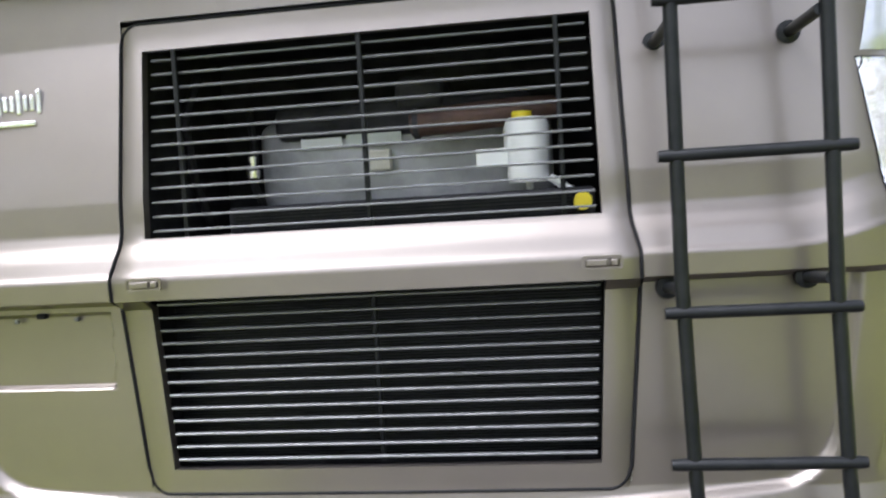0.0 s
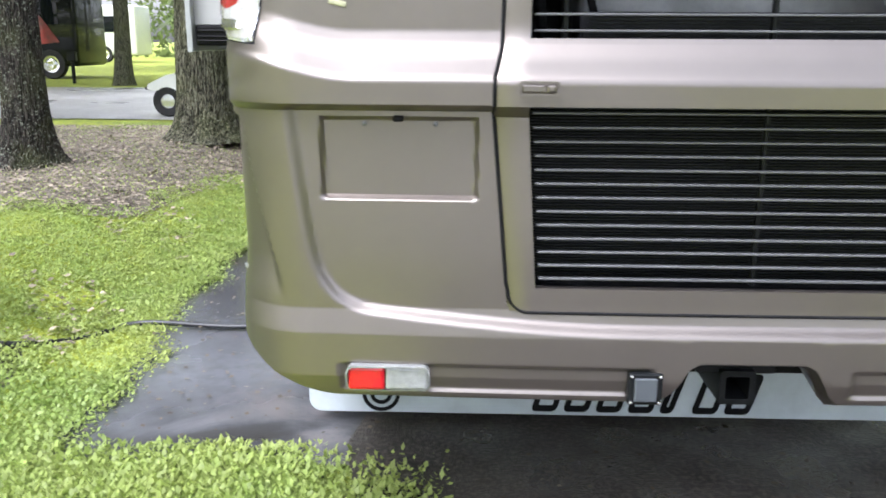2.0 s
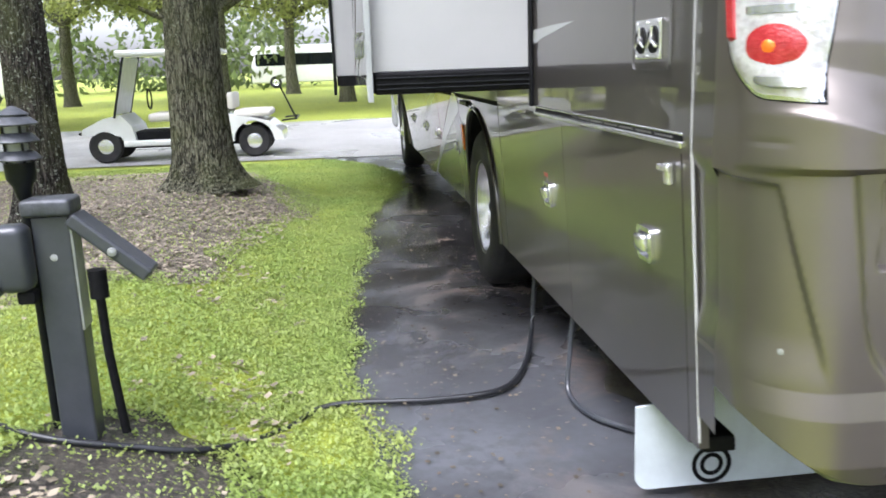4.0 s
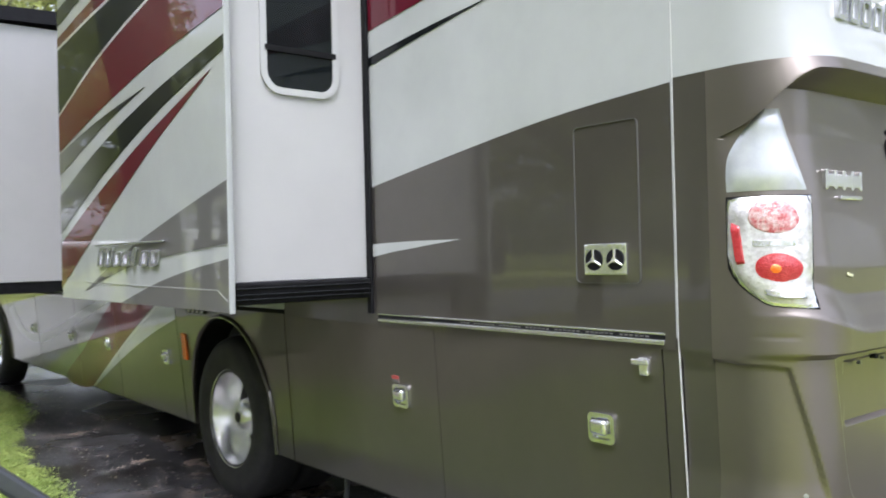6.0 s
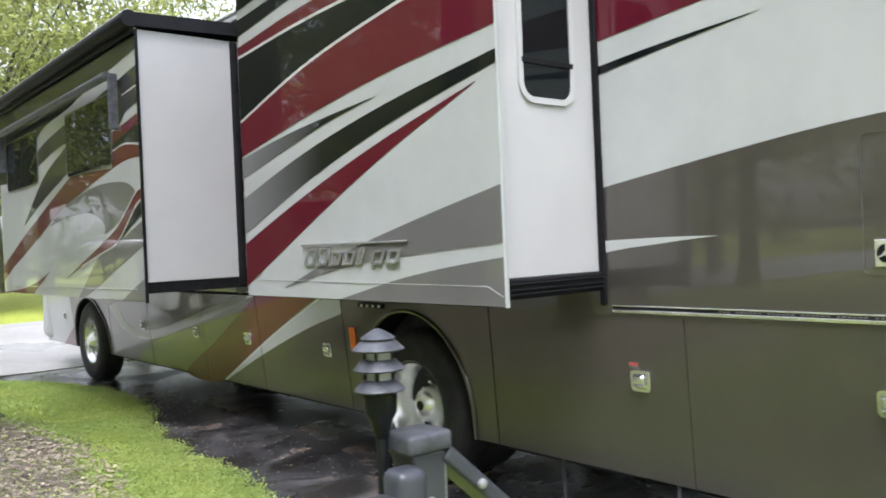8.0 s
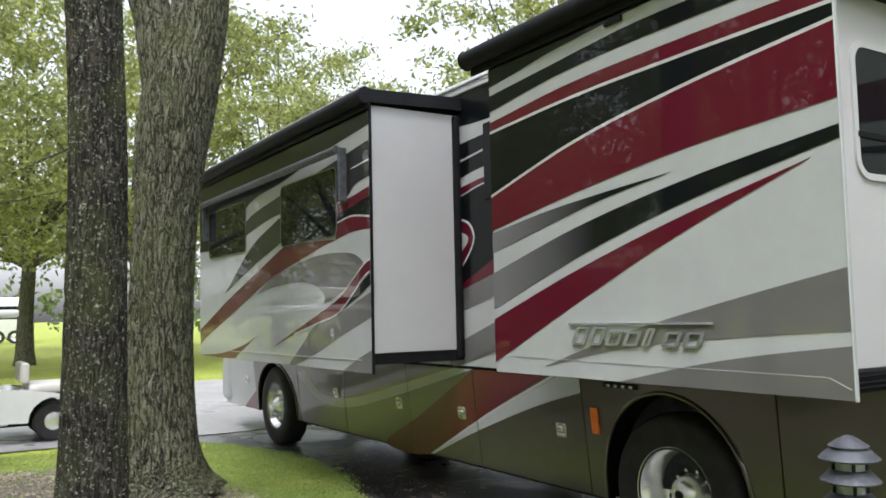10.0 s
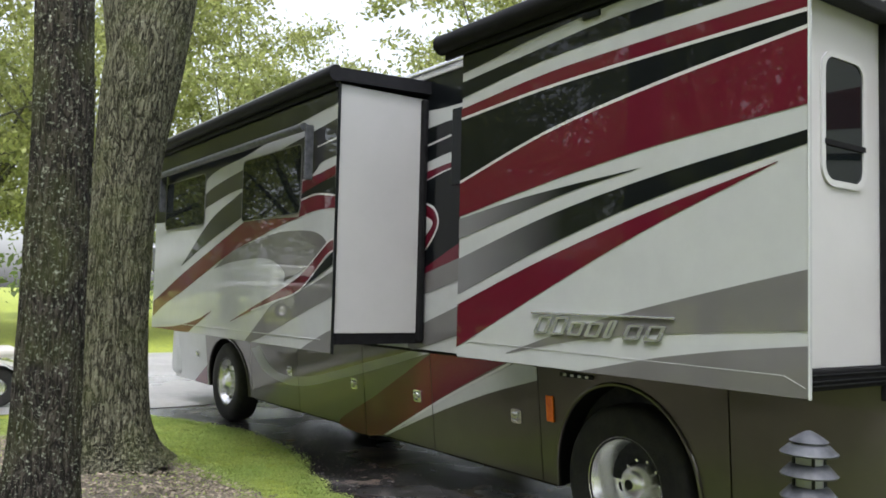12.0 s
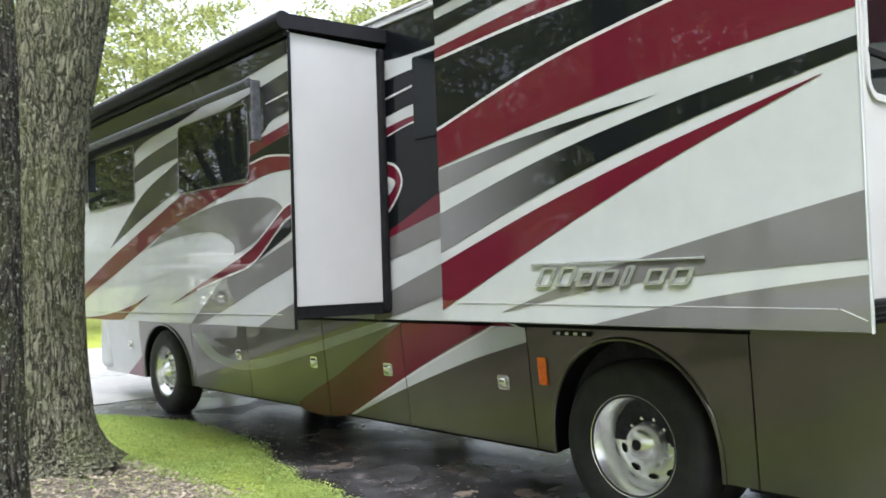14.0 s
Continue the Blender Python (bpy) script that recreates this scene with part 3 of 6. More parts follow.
zs_mid = list(np.arange(0.73, 1.9, 0.006)) + [1.9]
for sg in (-1, 1):
    cap_strip("rear_corner", zs_mid, lambda z: sg * s_reach(0.335, z), lambda z: sg * (door_half(z) + 0.001), 130, CHAMPAGNE, "champagne rear corner with a plate recess")
    cap_strip("rear_corner_return", list(np.linspace(0.5, 2.06, 60)), lambda z: sg * s_reach(0.335, z), lambda z: sg * s_reach(0.452, z), 4, TAUPE)
cap_strip("rear_upper_cap", list(np.linspace(1.9, 2.06, 60)), lambda z: -s_reach(0.335, z), lambda z: s_reach(0.335, z), 420, CHAMPAGNE)
cap_strip("rear_roof_cap", list(np.linspace(2.06, 2.4, 18)) + list(np.linspace(2.45, 3.72, 20)), lambda z: -s_reach(0.452, z), lambda z: s_reach(0.452, z), 120, WHITE, "pale grey upper rear cap with a brow")


def bumper_low(s):
    x = abs(s)
    notch = float(np.interp(x, [0, 0.125, 0.15, 0.19, 0.21], [0.585, 0.585, 0.57, 0.49, 0.47]))
    return max(notch if x < 0.21 else 0.463, 0.463 + 0.16 * ease(1.0, 1.38, x))


bm = bmesh.new()
rows = []
for i in range(80):
    f = i / 79
    row = []
    for k in range(361):
        e = s_reach(0.452, 0.65)
        s = -e + 2 * e * k / 360
        lo = bumper_low(s)
        z = lo + (0.73 - lo) * f
        d = panel_sink(s, z)
        g = 0.012 * ease(0.505, 0.52, z) * (1 - ease(0.575, 0.59, z)) * (1 - ease(0.98, 1.0, abs(s))) * ease(0.23, 0.25, abs(s))
        row.append(bm.verts.new(rear_point(s, z, d + g + 0.05 * (1 - ease(0, 0.12, f)))))
    rows.append(row)
for q, p in zip(rows, rows[1:]):
    for k in range(360):
        bm.faces.new((q[k], q[k + 1], p[k + 1], p[k]))
under = [bm.verts.new(v.co + Vector((-0.05 * np.sign(v.co.x) if abs(v.co.x) > 1.1 else 0, 0.12, 0.03))) for v in rows[0]]
for k in range(360):
    bm.faces.new((rows[0][k], rows[0][k + 1], under[k + 1], under[k]))
part("rear_bumper", bm, CHAMPAGNE, home, "champagne rear bumper with a hitch notch", True)


def door_grid(name, zs, half_out, half_in, holes, mat):
    """The engine door's frame: a shell round its grille openings."""
    bm = bmesh.new()
    fr = [-1 + 2 * k / 8 for k in range(9)]
    rows = []
    for z in zs:
        ho, hi = half_out(z), half_in(z)
        xs = [-ho, -ho + 0.008] + [-hi - 0.004] + [hi * f for f in fr] + [hi + 0.004] + [ho - 0.008, ho]
        rows.append([bm.verts.new(rear_point(x, z, panel_sink(x, z) - 0.004 + (0.006 if k in (0, len(xs) - 1) else 0))) for k, x in enumerate(xs)])
    nx = len(rows[0])
    for j in range(len(zs) - 1):
        zc = (zs[j] + zs[j + 1]) / 2
        for k in range(nx - 1):
            if 3 <= k <= nx - 5 and any(a < zc < b for a, b in holes):
                continue
            bm.faces.new((rows[j][k], rows[j][k + 1], rows[j + 1][k + 1], rows[j + 1][k]))
    g = bmesh.ops.extrude_face_region(bm, geom=list(bm.faces))
    bmesh.ops.translate(bm, vec=(0, 0.03, 0), verts=[v for v in g["geom"] if isinstance(v, bmesh.types.BMVert)])
    return part(name, bm, mat, home, "champagne engine door with two louvred grilles", True)


def grille_half(z):
    return float(np.interp(z, [0.775, 1.207, 1.30, 1.355, 1.82], [0.525, 0.553, 0.55, 0.553, 0.549]))


dz = sorted({round(v, 3) for v in list(np.arange(0.74, 1.885, 0.02)) + [0.718, 0.728, 0.775, 1.207, 1.355, 1.82, 1.884, 1.228, 1.25, 1.27, 1.29, 1.31, 1.33, 1.345]})
edoor = door_grid("engine_door", dz, lambda z: door_half(z) - 0.001, grille_half, [(0.775, 1.207), (1.355, 1.82)], CHAMPAGNE)


def slat(z, x0, x1, lift=0.0):
    y = rear_y(z) + 0.028 + lift
    bm = bmesh.new()
    box(bm, x0, x1, y - 0.002, y + 0.014, z - 0.0027, z + 0.0027, 0.0012, 1)
    return bm


for z0, z1, n in ((1.372, 1.80, 13), (0.798, 1.19, 13)):
    for k in range(n):
        z = z0 + (z1 - z0) * k / (n - 1)
        h = grille_half(z) - 0.01
        part("slat", slat(z, -h, h), SLAT, edoor)
    for x in ((-0.47, 0.0, 0.47) if z0 > 1.2 else (0.0,)):
        part("grille_bar", boxed(x - 0.006, x + 0.006, rear_y(z0) + 0.055, rear_y(z0) + 0.07, z0 - 0.02, z1 + 0.02, 0.002, 1), BLACKMETAL, edoor)
for x in (-0.535, 0.545):
    y = rear_y(1.247) - 0.012
    part("latch", ring_frame(rounded(x - 0.045, x + 0.045, 1.232, 1.264, 0.006), rounded(x - 0.040, x + 0.040, 1.237, 1.259, 0.005),
                             lambda u, v, w: (u, y - w, v), 0.006), CHAMPAGNE, edoor)
    part("latch_paddle", boxed(x - 0.036, x + 0.012, y - 0.004, y + 0.004, 1.240, 1.256, 0.003), CHAMPAGNE, edoor)
    part("latch_lock", boxed(x + 0.018, x + 0.036, y - 0.006, y + 0.004, 1.240, 1.256, 0.004), CHAMPAGNE, edoor)

seam = []
for cx, cz, sx, sz, zz in ((-1, -1, -1, -1, 0.714), (1, -1, 1, -1, 0.714), (1, 1, 1, 1, 1.888), (-1, 1, -1, 1, 1.888)):
    for k in range(9):
        a = radians((180 if cx < 0 and cz < 0 else 270 if cz < 0 else 0 if cx > 0 else 90) + 90 * k / 8)
        z = zz - cz * 0.05 + 0.05 * math.sin(a)
        x = cx * (door_half(zz) - 0.05) + 0.05 * math.cos(a)
        seam.append(rear_point(x, z, panel_sink(x, z) - 0.003))
dense = []
for p, q in zip(seam, seam[1:] + seam[:1]):
    steps = max(1, int((q - p).length / 0.02))
    for k in range(steps):
        v = p.lerp(q, k / steps)
        if steps > 3 and abs(q.z - p.z) > 0.3:
            v.x = math.copysign(door_half(v.z), v.x)
        dense.append(rear_point(v.x, v.z, panel_sink(v.x, v.z) - 0.002))
# Black tube stands in for the shaded open gap round the door.
part("door_seam", tubed(dense + dense[:1], 0.0045, 6), RUBBER, edoor, smooth=True)

# engine bay behind the louvres
bay = part("engine_bay", boxed(-0.72, 0.72, 0.95, 0.99, 0.6, 1.95), ENGINE, home)
for a in ((-0.72, -0.70, 0.14, 0.95, 0.6, 1.95), (0.70, 0.72, 0.14, 0.95, 0.6, 1.95), (-0.72, 0.72, 0.14, 0.95, 1.93, 1.95), (-0.72, 0.72, 0.14, 0.95, 1.27, 1.29)):
    part("bay_wall", boxed(*a), ENGINE, home)
part("engine_block", boxed(-0.40, 0.45, 0.45, 0.9, 1.30, 1.66, 0.04, 3), ENGINEGREY, bay, smooth=True)
part("valve_cover", boxed(-0.34, 0.40, 0.42, 0.8, 1.60, 1.70, 0.03, 3), ENGINE, bay, smooth=True)
part("intake_pipe", tubed([(0.08, 0.33, 1.615), (0.2, 0.32, 1.62), (0.36, 0.33, 1.63), (0.46, 0.36, 1.635)], [0.036, 0.038, 0.036, 0.032], 16), BRONZE, bay, smooth=True)
part("pipe_clamp", tubed([(0.085, 0.33, 1.615), (0.10, 0.33, 1.615)], 0.041, 16), ENGINE, bay, smooth=True)
part("fluid_filter", lathe([(0.0, 1.44), (0.05, 1.44), (0.055, 1.46), (0.052, 1.475), (0.058, 1.50), (0.06, 1.58), (0.05, 1.605), (0, 1.607)], 24, "z", (0.385, 0.28, 0)), LABELWHITE, bay, smooth=True)
part("filler_cap", lathe([(0.0, 1.605), (0.026, 1.605), (0.026, 1.622), (0, 1.622)], 20, "z", (0.375, 0.28, 0)), YELLOW, bay)
part("filter_bracket", boxed(0.345, 0.42, 0.25, 0.27, 1.47, 1.53, 0.006), GALV, bay)
part("drain_hose", tubed([(0.385, 0.29, 1.44), (0.39, 0.29, 1.40), (0.41, 0.3, 1.36), (0.41, 0.3, 1.30)], 0.009, 8), LABELWHITE, bay)
part("cable", tubed([(0.44, 0.26, 1.45), (0.48, 0.27, 1.42), (0.52, 0.28, 1.40), (0.53, 0.3, 1.34)], 0.011, 8), LABELWHITE, bay)
part("data_label", boxed(0.255, 0.335, 0.246, 0.25, 1.485, 1.53), LABELWHITE, bay)
part("rating_label", boxed(-0.265, -0.145, 0.436, 0.44, 1.575, 1.625), LABELWHITE, bay)
part("service_label", boxed(-0.13, 0.03, 0.431, 0.435, 1.575, 1.63), FROST, bay)
part("label_stripe", boxed(-0.13, -0.06, 0.426, 0.43, 1.622, 1.634), GREEN, bay)
part("fuse_box", boxed(-0.06, 0.0, 0.40, 0.44, 1.50, 1.56, 0.006), SEAT, bay)
part("brass_valve", lathe([(0, 1.50), (0.018, 1.50), (0.02, 1.52), (0.011, 1.53), (0.013, 1.56), (0, 1.57)], 14, "z", (-0.385, 0.36, 0)), POLISHED, bay, smooth=True)
part("wiring_loom", tubed([(-0.40, 0.4, 1.70), (-0.38, 0.37, 1.60), (-0.385, 0.36, 1.48), (-0.36, 0.38, 1.40), (-0.42, 0.4, 1.32)], 0.012, 8), RUBBER, bay, smooth=True)
part("coolant_hose", tubed([(-0.50, 0.3, 1.78), (-0.53, 0.26, 1.66), (-0.52, 0.28, 1.5), (-0.5, 0.34, 1.34)], 0.014, 10), RUBBER, bay, smooth=True)
part("air_box", boxed(0.02, 0.16, 0.4, 0.6, 1.66, 1.76, 0.03, 3), ENGINE, bay, smooth=True)
part("yellow_cap", lathe([(0, 0.30), (0.022, 0.30), (0.022, 0.27), (0, 0.268)], 18, "z", (0, 0, 0)), YELLOW, bay).matrix_world = pose(0.515, 0.42, 1.385, 90, 0, 0)
rad = part("radiator", boxed(-0.60, 0.60, 0.16, 0.22, 0.70, 1.26), RUBBER, home)
for k in range(60):
    z = 0.775 + 0.0073 * k
    part("radiator_fin", boxed(-0.55, 0.55, 0.150, 0.160, z, z + 0.0025), BLACKMETAL, rad)
part("charge_cooler", boxed(-0.42, 0.55, 0.24, 0.40, 1.30, 1.42, 0.01), ENGINE, bay)
for k in range(12):
    part("cooler_fin", boxed(-0.40, 0.53, 0.232, 0.24, 1.31 + 0.009 * k, 1.313 + 0.009 * k), BLACKMETAL, bay)

# rear fittings
for sg in (-1, 1):
    part("reflector", ring_frame(rounded(-0.98, -0.775, 0.515, 0.585, 0.02), rounded(-0.976, -0.779, 0.519, 0.581, 0.018),
                                 lambda u, v, w: Vector((-sg * u, rear_y(v) + 0.022 - w, v)), 0.026), BACKUP, home)
    part("red_lens", boxed(min(sg * 0.975, sg * 0.885), max(sg * 0.975, sg * 0.885), 0.002, 0.03, 0.520, 0.580, 0.008), LENSRED, home)
    part("backup_lens", boxed(min(sg * 0.884, sg * 0.780), max(sg * 0.884, sg * 0.780), 0.003, 0.03, 0.520, 0.580, 0.008), BACKUP, home)
sock = part("trailer_socket", boxed(-0.297, -0.213, -0.004, 0.05, 0.495, 0.578, 0.006), BLACKMETAL, home)
part("socket_lid", boxed(-0.283, -0.227, -0.011, -0.002, 0.506, 0.567, 0.004), SMOKE, sock)
for x in (-0.289, -0.221):
    for z in (0.503, 0.57):
        part("screw", lathe([(0, -0.018), (0.004, -0.017), (0.004, -0.01)], 8, "z", (0, 0, 0)), POLISHED, sock).matrix_world = pose(x, 0.010, z, -90, 0, 0)
part("hitch_receiver", ring_frame(rounded(-0.045, 0.045, 0.455, 0.545, 0.008), rounded(-0.03, 0.03, 0.47, 0.53, 0.005), lambda u, v, w: (u, 0.10 + w, v), 0.3), BLACKMETAL, home)
part("hitch_beam", boxed(-0.6, 0.6, 0.34, 0.42, 0.44, 0.53, 0.01), RUBBER, home)
part("safety_chain_plate", boxed(-0.10, 0.10, 0.12, 0.14, 0.53, 0.60, 0.006), BLACKMETAL, home)
bm = bmesh.new()
bm.faces.new([bm.verts.new((q[0], 0.88, q[1])) for q in [p for p in rounded(-1.25, 1.25, 0.048, 0.30, 0.045) if p[1] < 0.2] + [(1.25, 0.34), (1.06, 0.36), (1.0, 0.50), (-1.0, 0.50), (-1.06, 0.36), (-1.25, 0.34)]])
g = bmesh.ops.extrude_face_region(bm, geom=list(bm.faces))
bmesh.ops.translate(bm, vec=(0, 0.012, 0), verts=[v for v in g["geom"] if isinstance(v, bmesh.types.BMVert)])
guard = part("stone_guard", bm, GUARDWHITE, home, "white rear stone guard with dark lettering")
badge_bars("guard_mark", 0.36, pose(-0.46, 0.8765, 0.062, 90, 0, 0) @ Matrix.Diagonal((0.68, 0.80, 1, 1)), RUBBER, guard, 0.001, 0.35)
part("guard_stripe", boxed(-0.5, 0.48, 0.875, 0.879, 0.30, 0.325), RUBBER, guard)
part("guard_hanger", boxed(-1.1, 1.1, 0.9, 0.93, 0.42, 0.62), RUBBER, guard)
for x in (-0.99, 1.03):
    for r in (0.068, 0.040):
        part("guard_ring", lathe([(r, 0), (r, 0.003), (r - 0.014, 0.003), (r - 0.014, 0)], 28, "z"), RUBBER, guard).matrix_world = pose(x, 0.878, 0.12, 90, 0, 0)
for x, z in ((-0.93, 1.162), (-0.765, 1.162)):
    part("plate_screw", lathe([(0, 0.012), (0.006, 0.010), (0.006, 0)], 10, "z"), SLAT, home).matrix_world = pose(x, rear_y(z) + 0.046, z, 90, 0, 0)
part("plate_lamp", boxed(-0.862, -0.838, 0.035, 0.055, 1.168, 1.182, 0.003), RUBBER, home)

# tail lights: red and clear lenses that wrap the corner
for sg in (-1, 1):
    def lens(name, s0, s1, z0, z1, mat, lift, ns=16, nz=12, skew=0.0, taper=0.0, parent=None, inner=0.0, oval=False, lean=0.0):
        bm = bmesh.new()
        rows = []
        for j in range(nz + 1):
            f = j / nz
            row = []
            for k in range(ns + 1):
                g = k / ns
                if oval:
                    a = 2 * math.pi * g
                    row.append(bm.verts.new(rear_point(sg * ((s0 + s1) / 2 + (s1 - s0) / 2 * f * math.cos(a)), (z0 + z1) / 2 + (z1 - z0) / 2 * f * math.sin(a), -lift - 0.006 * (1 - f * f) + (0.012 if j == nz else 0))))
                    continue
                zz0 = z0 + skew * (0.15 * g + 0.85 * max(0, (g - 0.55) / 0.45) ** 2)
                z = zz0 + (z1 - zz0) * f
                a, b = s0 + inner * f + lean * (1 - f), s1 - taper * f * f + 0.5 * lean * (1 - f)
                s = a + (b - a) * g
                edge = min(1, 6 * min(g, 1 - g) + 0.15) * min(1, 6 * min(f, 1 - f) + 0.15)
                row.append(bm.verts.new(rear_point(sg * s, z, -lift * edge)))
            rows.append(row)
        for q, p in zip(rows, rows[1:]):
            for k in range(ns):
                bm.faces.new((q[k], q[k + 1], p[k + 1], p[k]))
        return part(name, bm, mat, parent or home, "", True)
    tl = lens("tail_light", 1.13, 1.375, 1.345, 1.665, LENSCLEAR, 0.022, skew=0.12, lean=0.055)
    lens("tail_gasket", 1.125, 1.381, 1.338, 1.671, RUBBER, 0.012, skew=0.12, parent=tl, lean=0.055)
    lens("lens_rim", 1.128, 1.378, 1.341, 1.668, SILVER, 0.017, skew=0.12, parent=tl, lean=0.055)
    lens("brake_lens", 1.18, 1.335, 1.55, 1.658, PINKLENS, 0.022, ns=28, nz=5, parent=tl, oval=True)
    lens("turn_lens", 1.19, 1.338, 1.405, 1.513, REDBOWL, 0.020, ns=28, nz=5, parent=tl, oval=True)
    lens("signal_bulb", 1.255, 1.291, 1.44, 1.475, AMBER, 0.023, ns=20, nz=4, parent=tl, oval=True)
    lens("side_lens", 1.343, 1.375, 1.455, 1.60, REDBOWL, 0.027, parent=tl)
    lens("chrome_blade", 1.19, 1.34, 1.515, 1.548, SILVER, 0.024, nz=4, parent=tl)
    lens("chrome_foot", 1.20, 1.33, 1.365, 1.405, SILVER, 0.020, nz=4, parent=tl, skew=0.02)
    lens("tail_chrome_fin", 1.14, 1.375, 1.685, 1.925, FIN, 0.016, taper=0.13, inner=0.06, parent=tl)
part("paint_chip", lathe([(0, 0.003), (0.007, 0.002), (0.007, 0)], 10, "z"), GALV, home).matrix_world = pose(-1.228, 0.08, 0.812, 90, 0, -48)
part("stuck_leaf", boxed(-0.02, 0.02, -0.004, 0, -0.006, 0.006, 0.003), material("yellowed_leaf", (0.40, 0.40, 0.26), 0.6), home).matrix_world = pose(-0.985, 0.052, 1.43, 0, 12, 0)
badge_bars("rear_badge_sign", 0.165, pose(-1.07, 0.036, 2.185, 90, 0, 0) @ Matrix.Diagonal((1.0, 1, 1, 1)), BADGE, home, 0.008, 0.2)
for k in range(13):
    x = -1.06 + 0.0185 * k
    low, high = (1.696, 1.735) if k % 3 else (1.688, 1.748)
    part("dealer_mark", boxed(x, x + 0.013, rear_y(1.71) + 0.005, rear_y(1.71) + 0.022, low, high, 0.003), SILVER, home)
part("dealer_mark", boxed(-0.98, -0.84, rear_y(1.66) + 0.006, rear_y(1.66) + 0.02, 1.658, 1.670, 0.002), SILVER, home)

# ladder
ladder = part("ladder", tubed([(0.703, -0.10, 2.6), (0.703, -0.10, 1.2), (0.715, -0.10, 0.78), (0.72, -0.10, 0.70), (0.722, -0.085, 0.655), (0.722, -0.03, 0.632), (0.722, 0.02, 0.632)], 0.0155, 14),
              BLACKMETAL, home, "black tubular rear ladder", True)
part("ladder_rail", tubed([(1.007, -0.10, 2.6), (1.012, -0.10, 1.2), (1.025, -0.10, 0.78), (1.03, -0.10, 0.70), (1.032, -0.085, 0.655), (1.032, -0.03, 0.632), (1.032, 0.05, 0.632)], 0.0155, 14), BLACKMETAL, ladder, smooth=True)
for z in (0.815, 1.14, 1.469, 1.789, 2.11, 2.43):
    part("rung", tubed([(0.665, -0.105, z), (0.68, -0.105, z), (1.045, -0.105, z), (1.058, -0.105, z)], [0.012, 0.0135, 0.0135, 0.012], 12), BLACKMETAL, ladder, smooth=True)
for x, z in ((0.69, 1.735), (0.985, 1.735), (0.69, 1.18), (0.99, 1.19), (0.722, 0.632), (1.03, 0.632)):
    yy = rear_y(z) + 0.02
    part("standoff", tubed([(x, yy, z), (x, yy - 0.012, z), (x, yy - 0.014, z), (x + 0.012, -0.10, z + 0.01)], [0.027, 0.026, 0.013, 0.013], 16), BLACKMETAL, ladder, smooth=True)

# body shell
part("corner_panel", boxed(SIDE, SIDE + 0.03, 0.457, 0.515, 0.40, 1.24), TAUPE, home)
part("roof", boxed(-1.22, 1.22, 0.3, 12.8, 3.66, 3.76, 0.04, 3), TRIM, home)
part("far_wall", boxed(1.24, 1.28, 0.45, 12.85, 0.4, 3.7), WHITE, home)
part("chassis", boxed(-1.05, 1.15, 1.0, 12.5, 0.50, 1.25), ENGINE, home)
part("front_cap", boxed(-1.27, 1.27, 12.55, 12.95, 0.42, 3.68, 0.12, 4), WHITE, home, smooth=True)
part("inner_skin", boxed(-1.262, -1.24, 0.46, 12.6, 1.15, 3.68), RUBBER, home)
wall = part("side_wall", boxed(SIDE, SIDE + 0.03, 0.452, 12.7, 1.235, 3.66, 0.004, 1), WHITE, home, "glossy pale side wall with grey and burgundy sweeps")
part("roof_rail", tubed([(-1.27, 0.3, 3.69), (-1.27, 12.7, 3.69)], 0.035, 10), POLISHED, home, smooth=True)
part("roof_gutter", boxed(-1.30, -1.27, 0.4, 12.6, 3.615, 3.65, 0.006), TRIM, home)
part("corner_trim", boxed(-1.2825, -1.274, 0.4515, 0.4545, 1.2125, 3.62, 0.001, 1), PINSTRIPE, home)
part("corner_trim", boxed(-1.2825, -1.274, 0.4515, 0.4545, 0.42, 1.212, 0.001, 1), PINSTRIPE, home)

# painted sweeps of the rear side wall
X1 = SIDE - 0.003
band("taupe_sweep", [(0.30, 2.062), (0.45, 2.049), (1.09, 1.995), (2.15, 1.841), (3.0, 1.70)], [(0.30, 1.2), (3.0, 1.2)], X1, TAUPE, home, (0.46, 3.0))
band("pale_tip", [(1.482, 1.582), (1.8, 1.583), (2.155, 1.576), (3.0, 1.56)], [(1.482, 1.582), (1.8, 1.553), (2.155, 1.511), (3.0, 1.36)], X1 - 0.002, WHITE, home)
band("black_tip", [(1.248, 2.533), (1.7, 2.50), (2.14, 2.455), (3.0, 2.35)], [(1.248, 2.533), (1.7, 2.475), (2.14, 2.413), (3.0, 2.28)], X1, BLACK, home)
band("red_sweep", [(0.9, 2.78), (1.381, 2.80), (2.14, 2.80), (3.0, 2.78)], [(0.9, 2.70), (1.381, 2.656), (2.14, 2.581), (3.0, 2.47)], X1, RED, home)
for a, b, c, d, m in ((3.331, 3.314, 3.169, 3.195, WHITE), (3.169, 3.195, 2.865, 2.919, BLACK), (2.865, 2.919, 2.782, 2.831, WHITE), (2.782, 2.831, 2.71, 2.785, RED), (2.71, 2.785, 2.699, 2.773, PINSTRIPE)):
    band("wall_stripe", [(5.2, b + 0.01), (5.72, b), (6.13, a), (6.4, a)], [(5.2, d + 0.01), (5.72, d), (6.13, c), (6.4, c)], X1, m, home)
band("pinstripe", [(5.72, 3.072), (6.13, 3.02)], [(5.72, 3.055), (6.13, 3.003)], X1 - 0.002, PINSTRIPE, home)
band("wall_stripe", [(4.6, 3.68), (7, 3.68)], [(4.6, 3.33), (5.7, 3.316), (6.2, 3.335), (7, 3.34)], X1, BLACK, home)
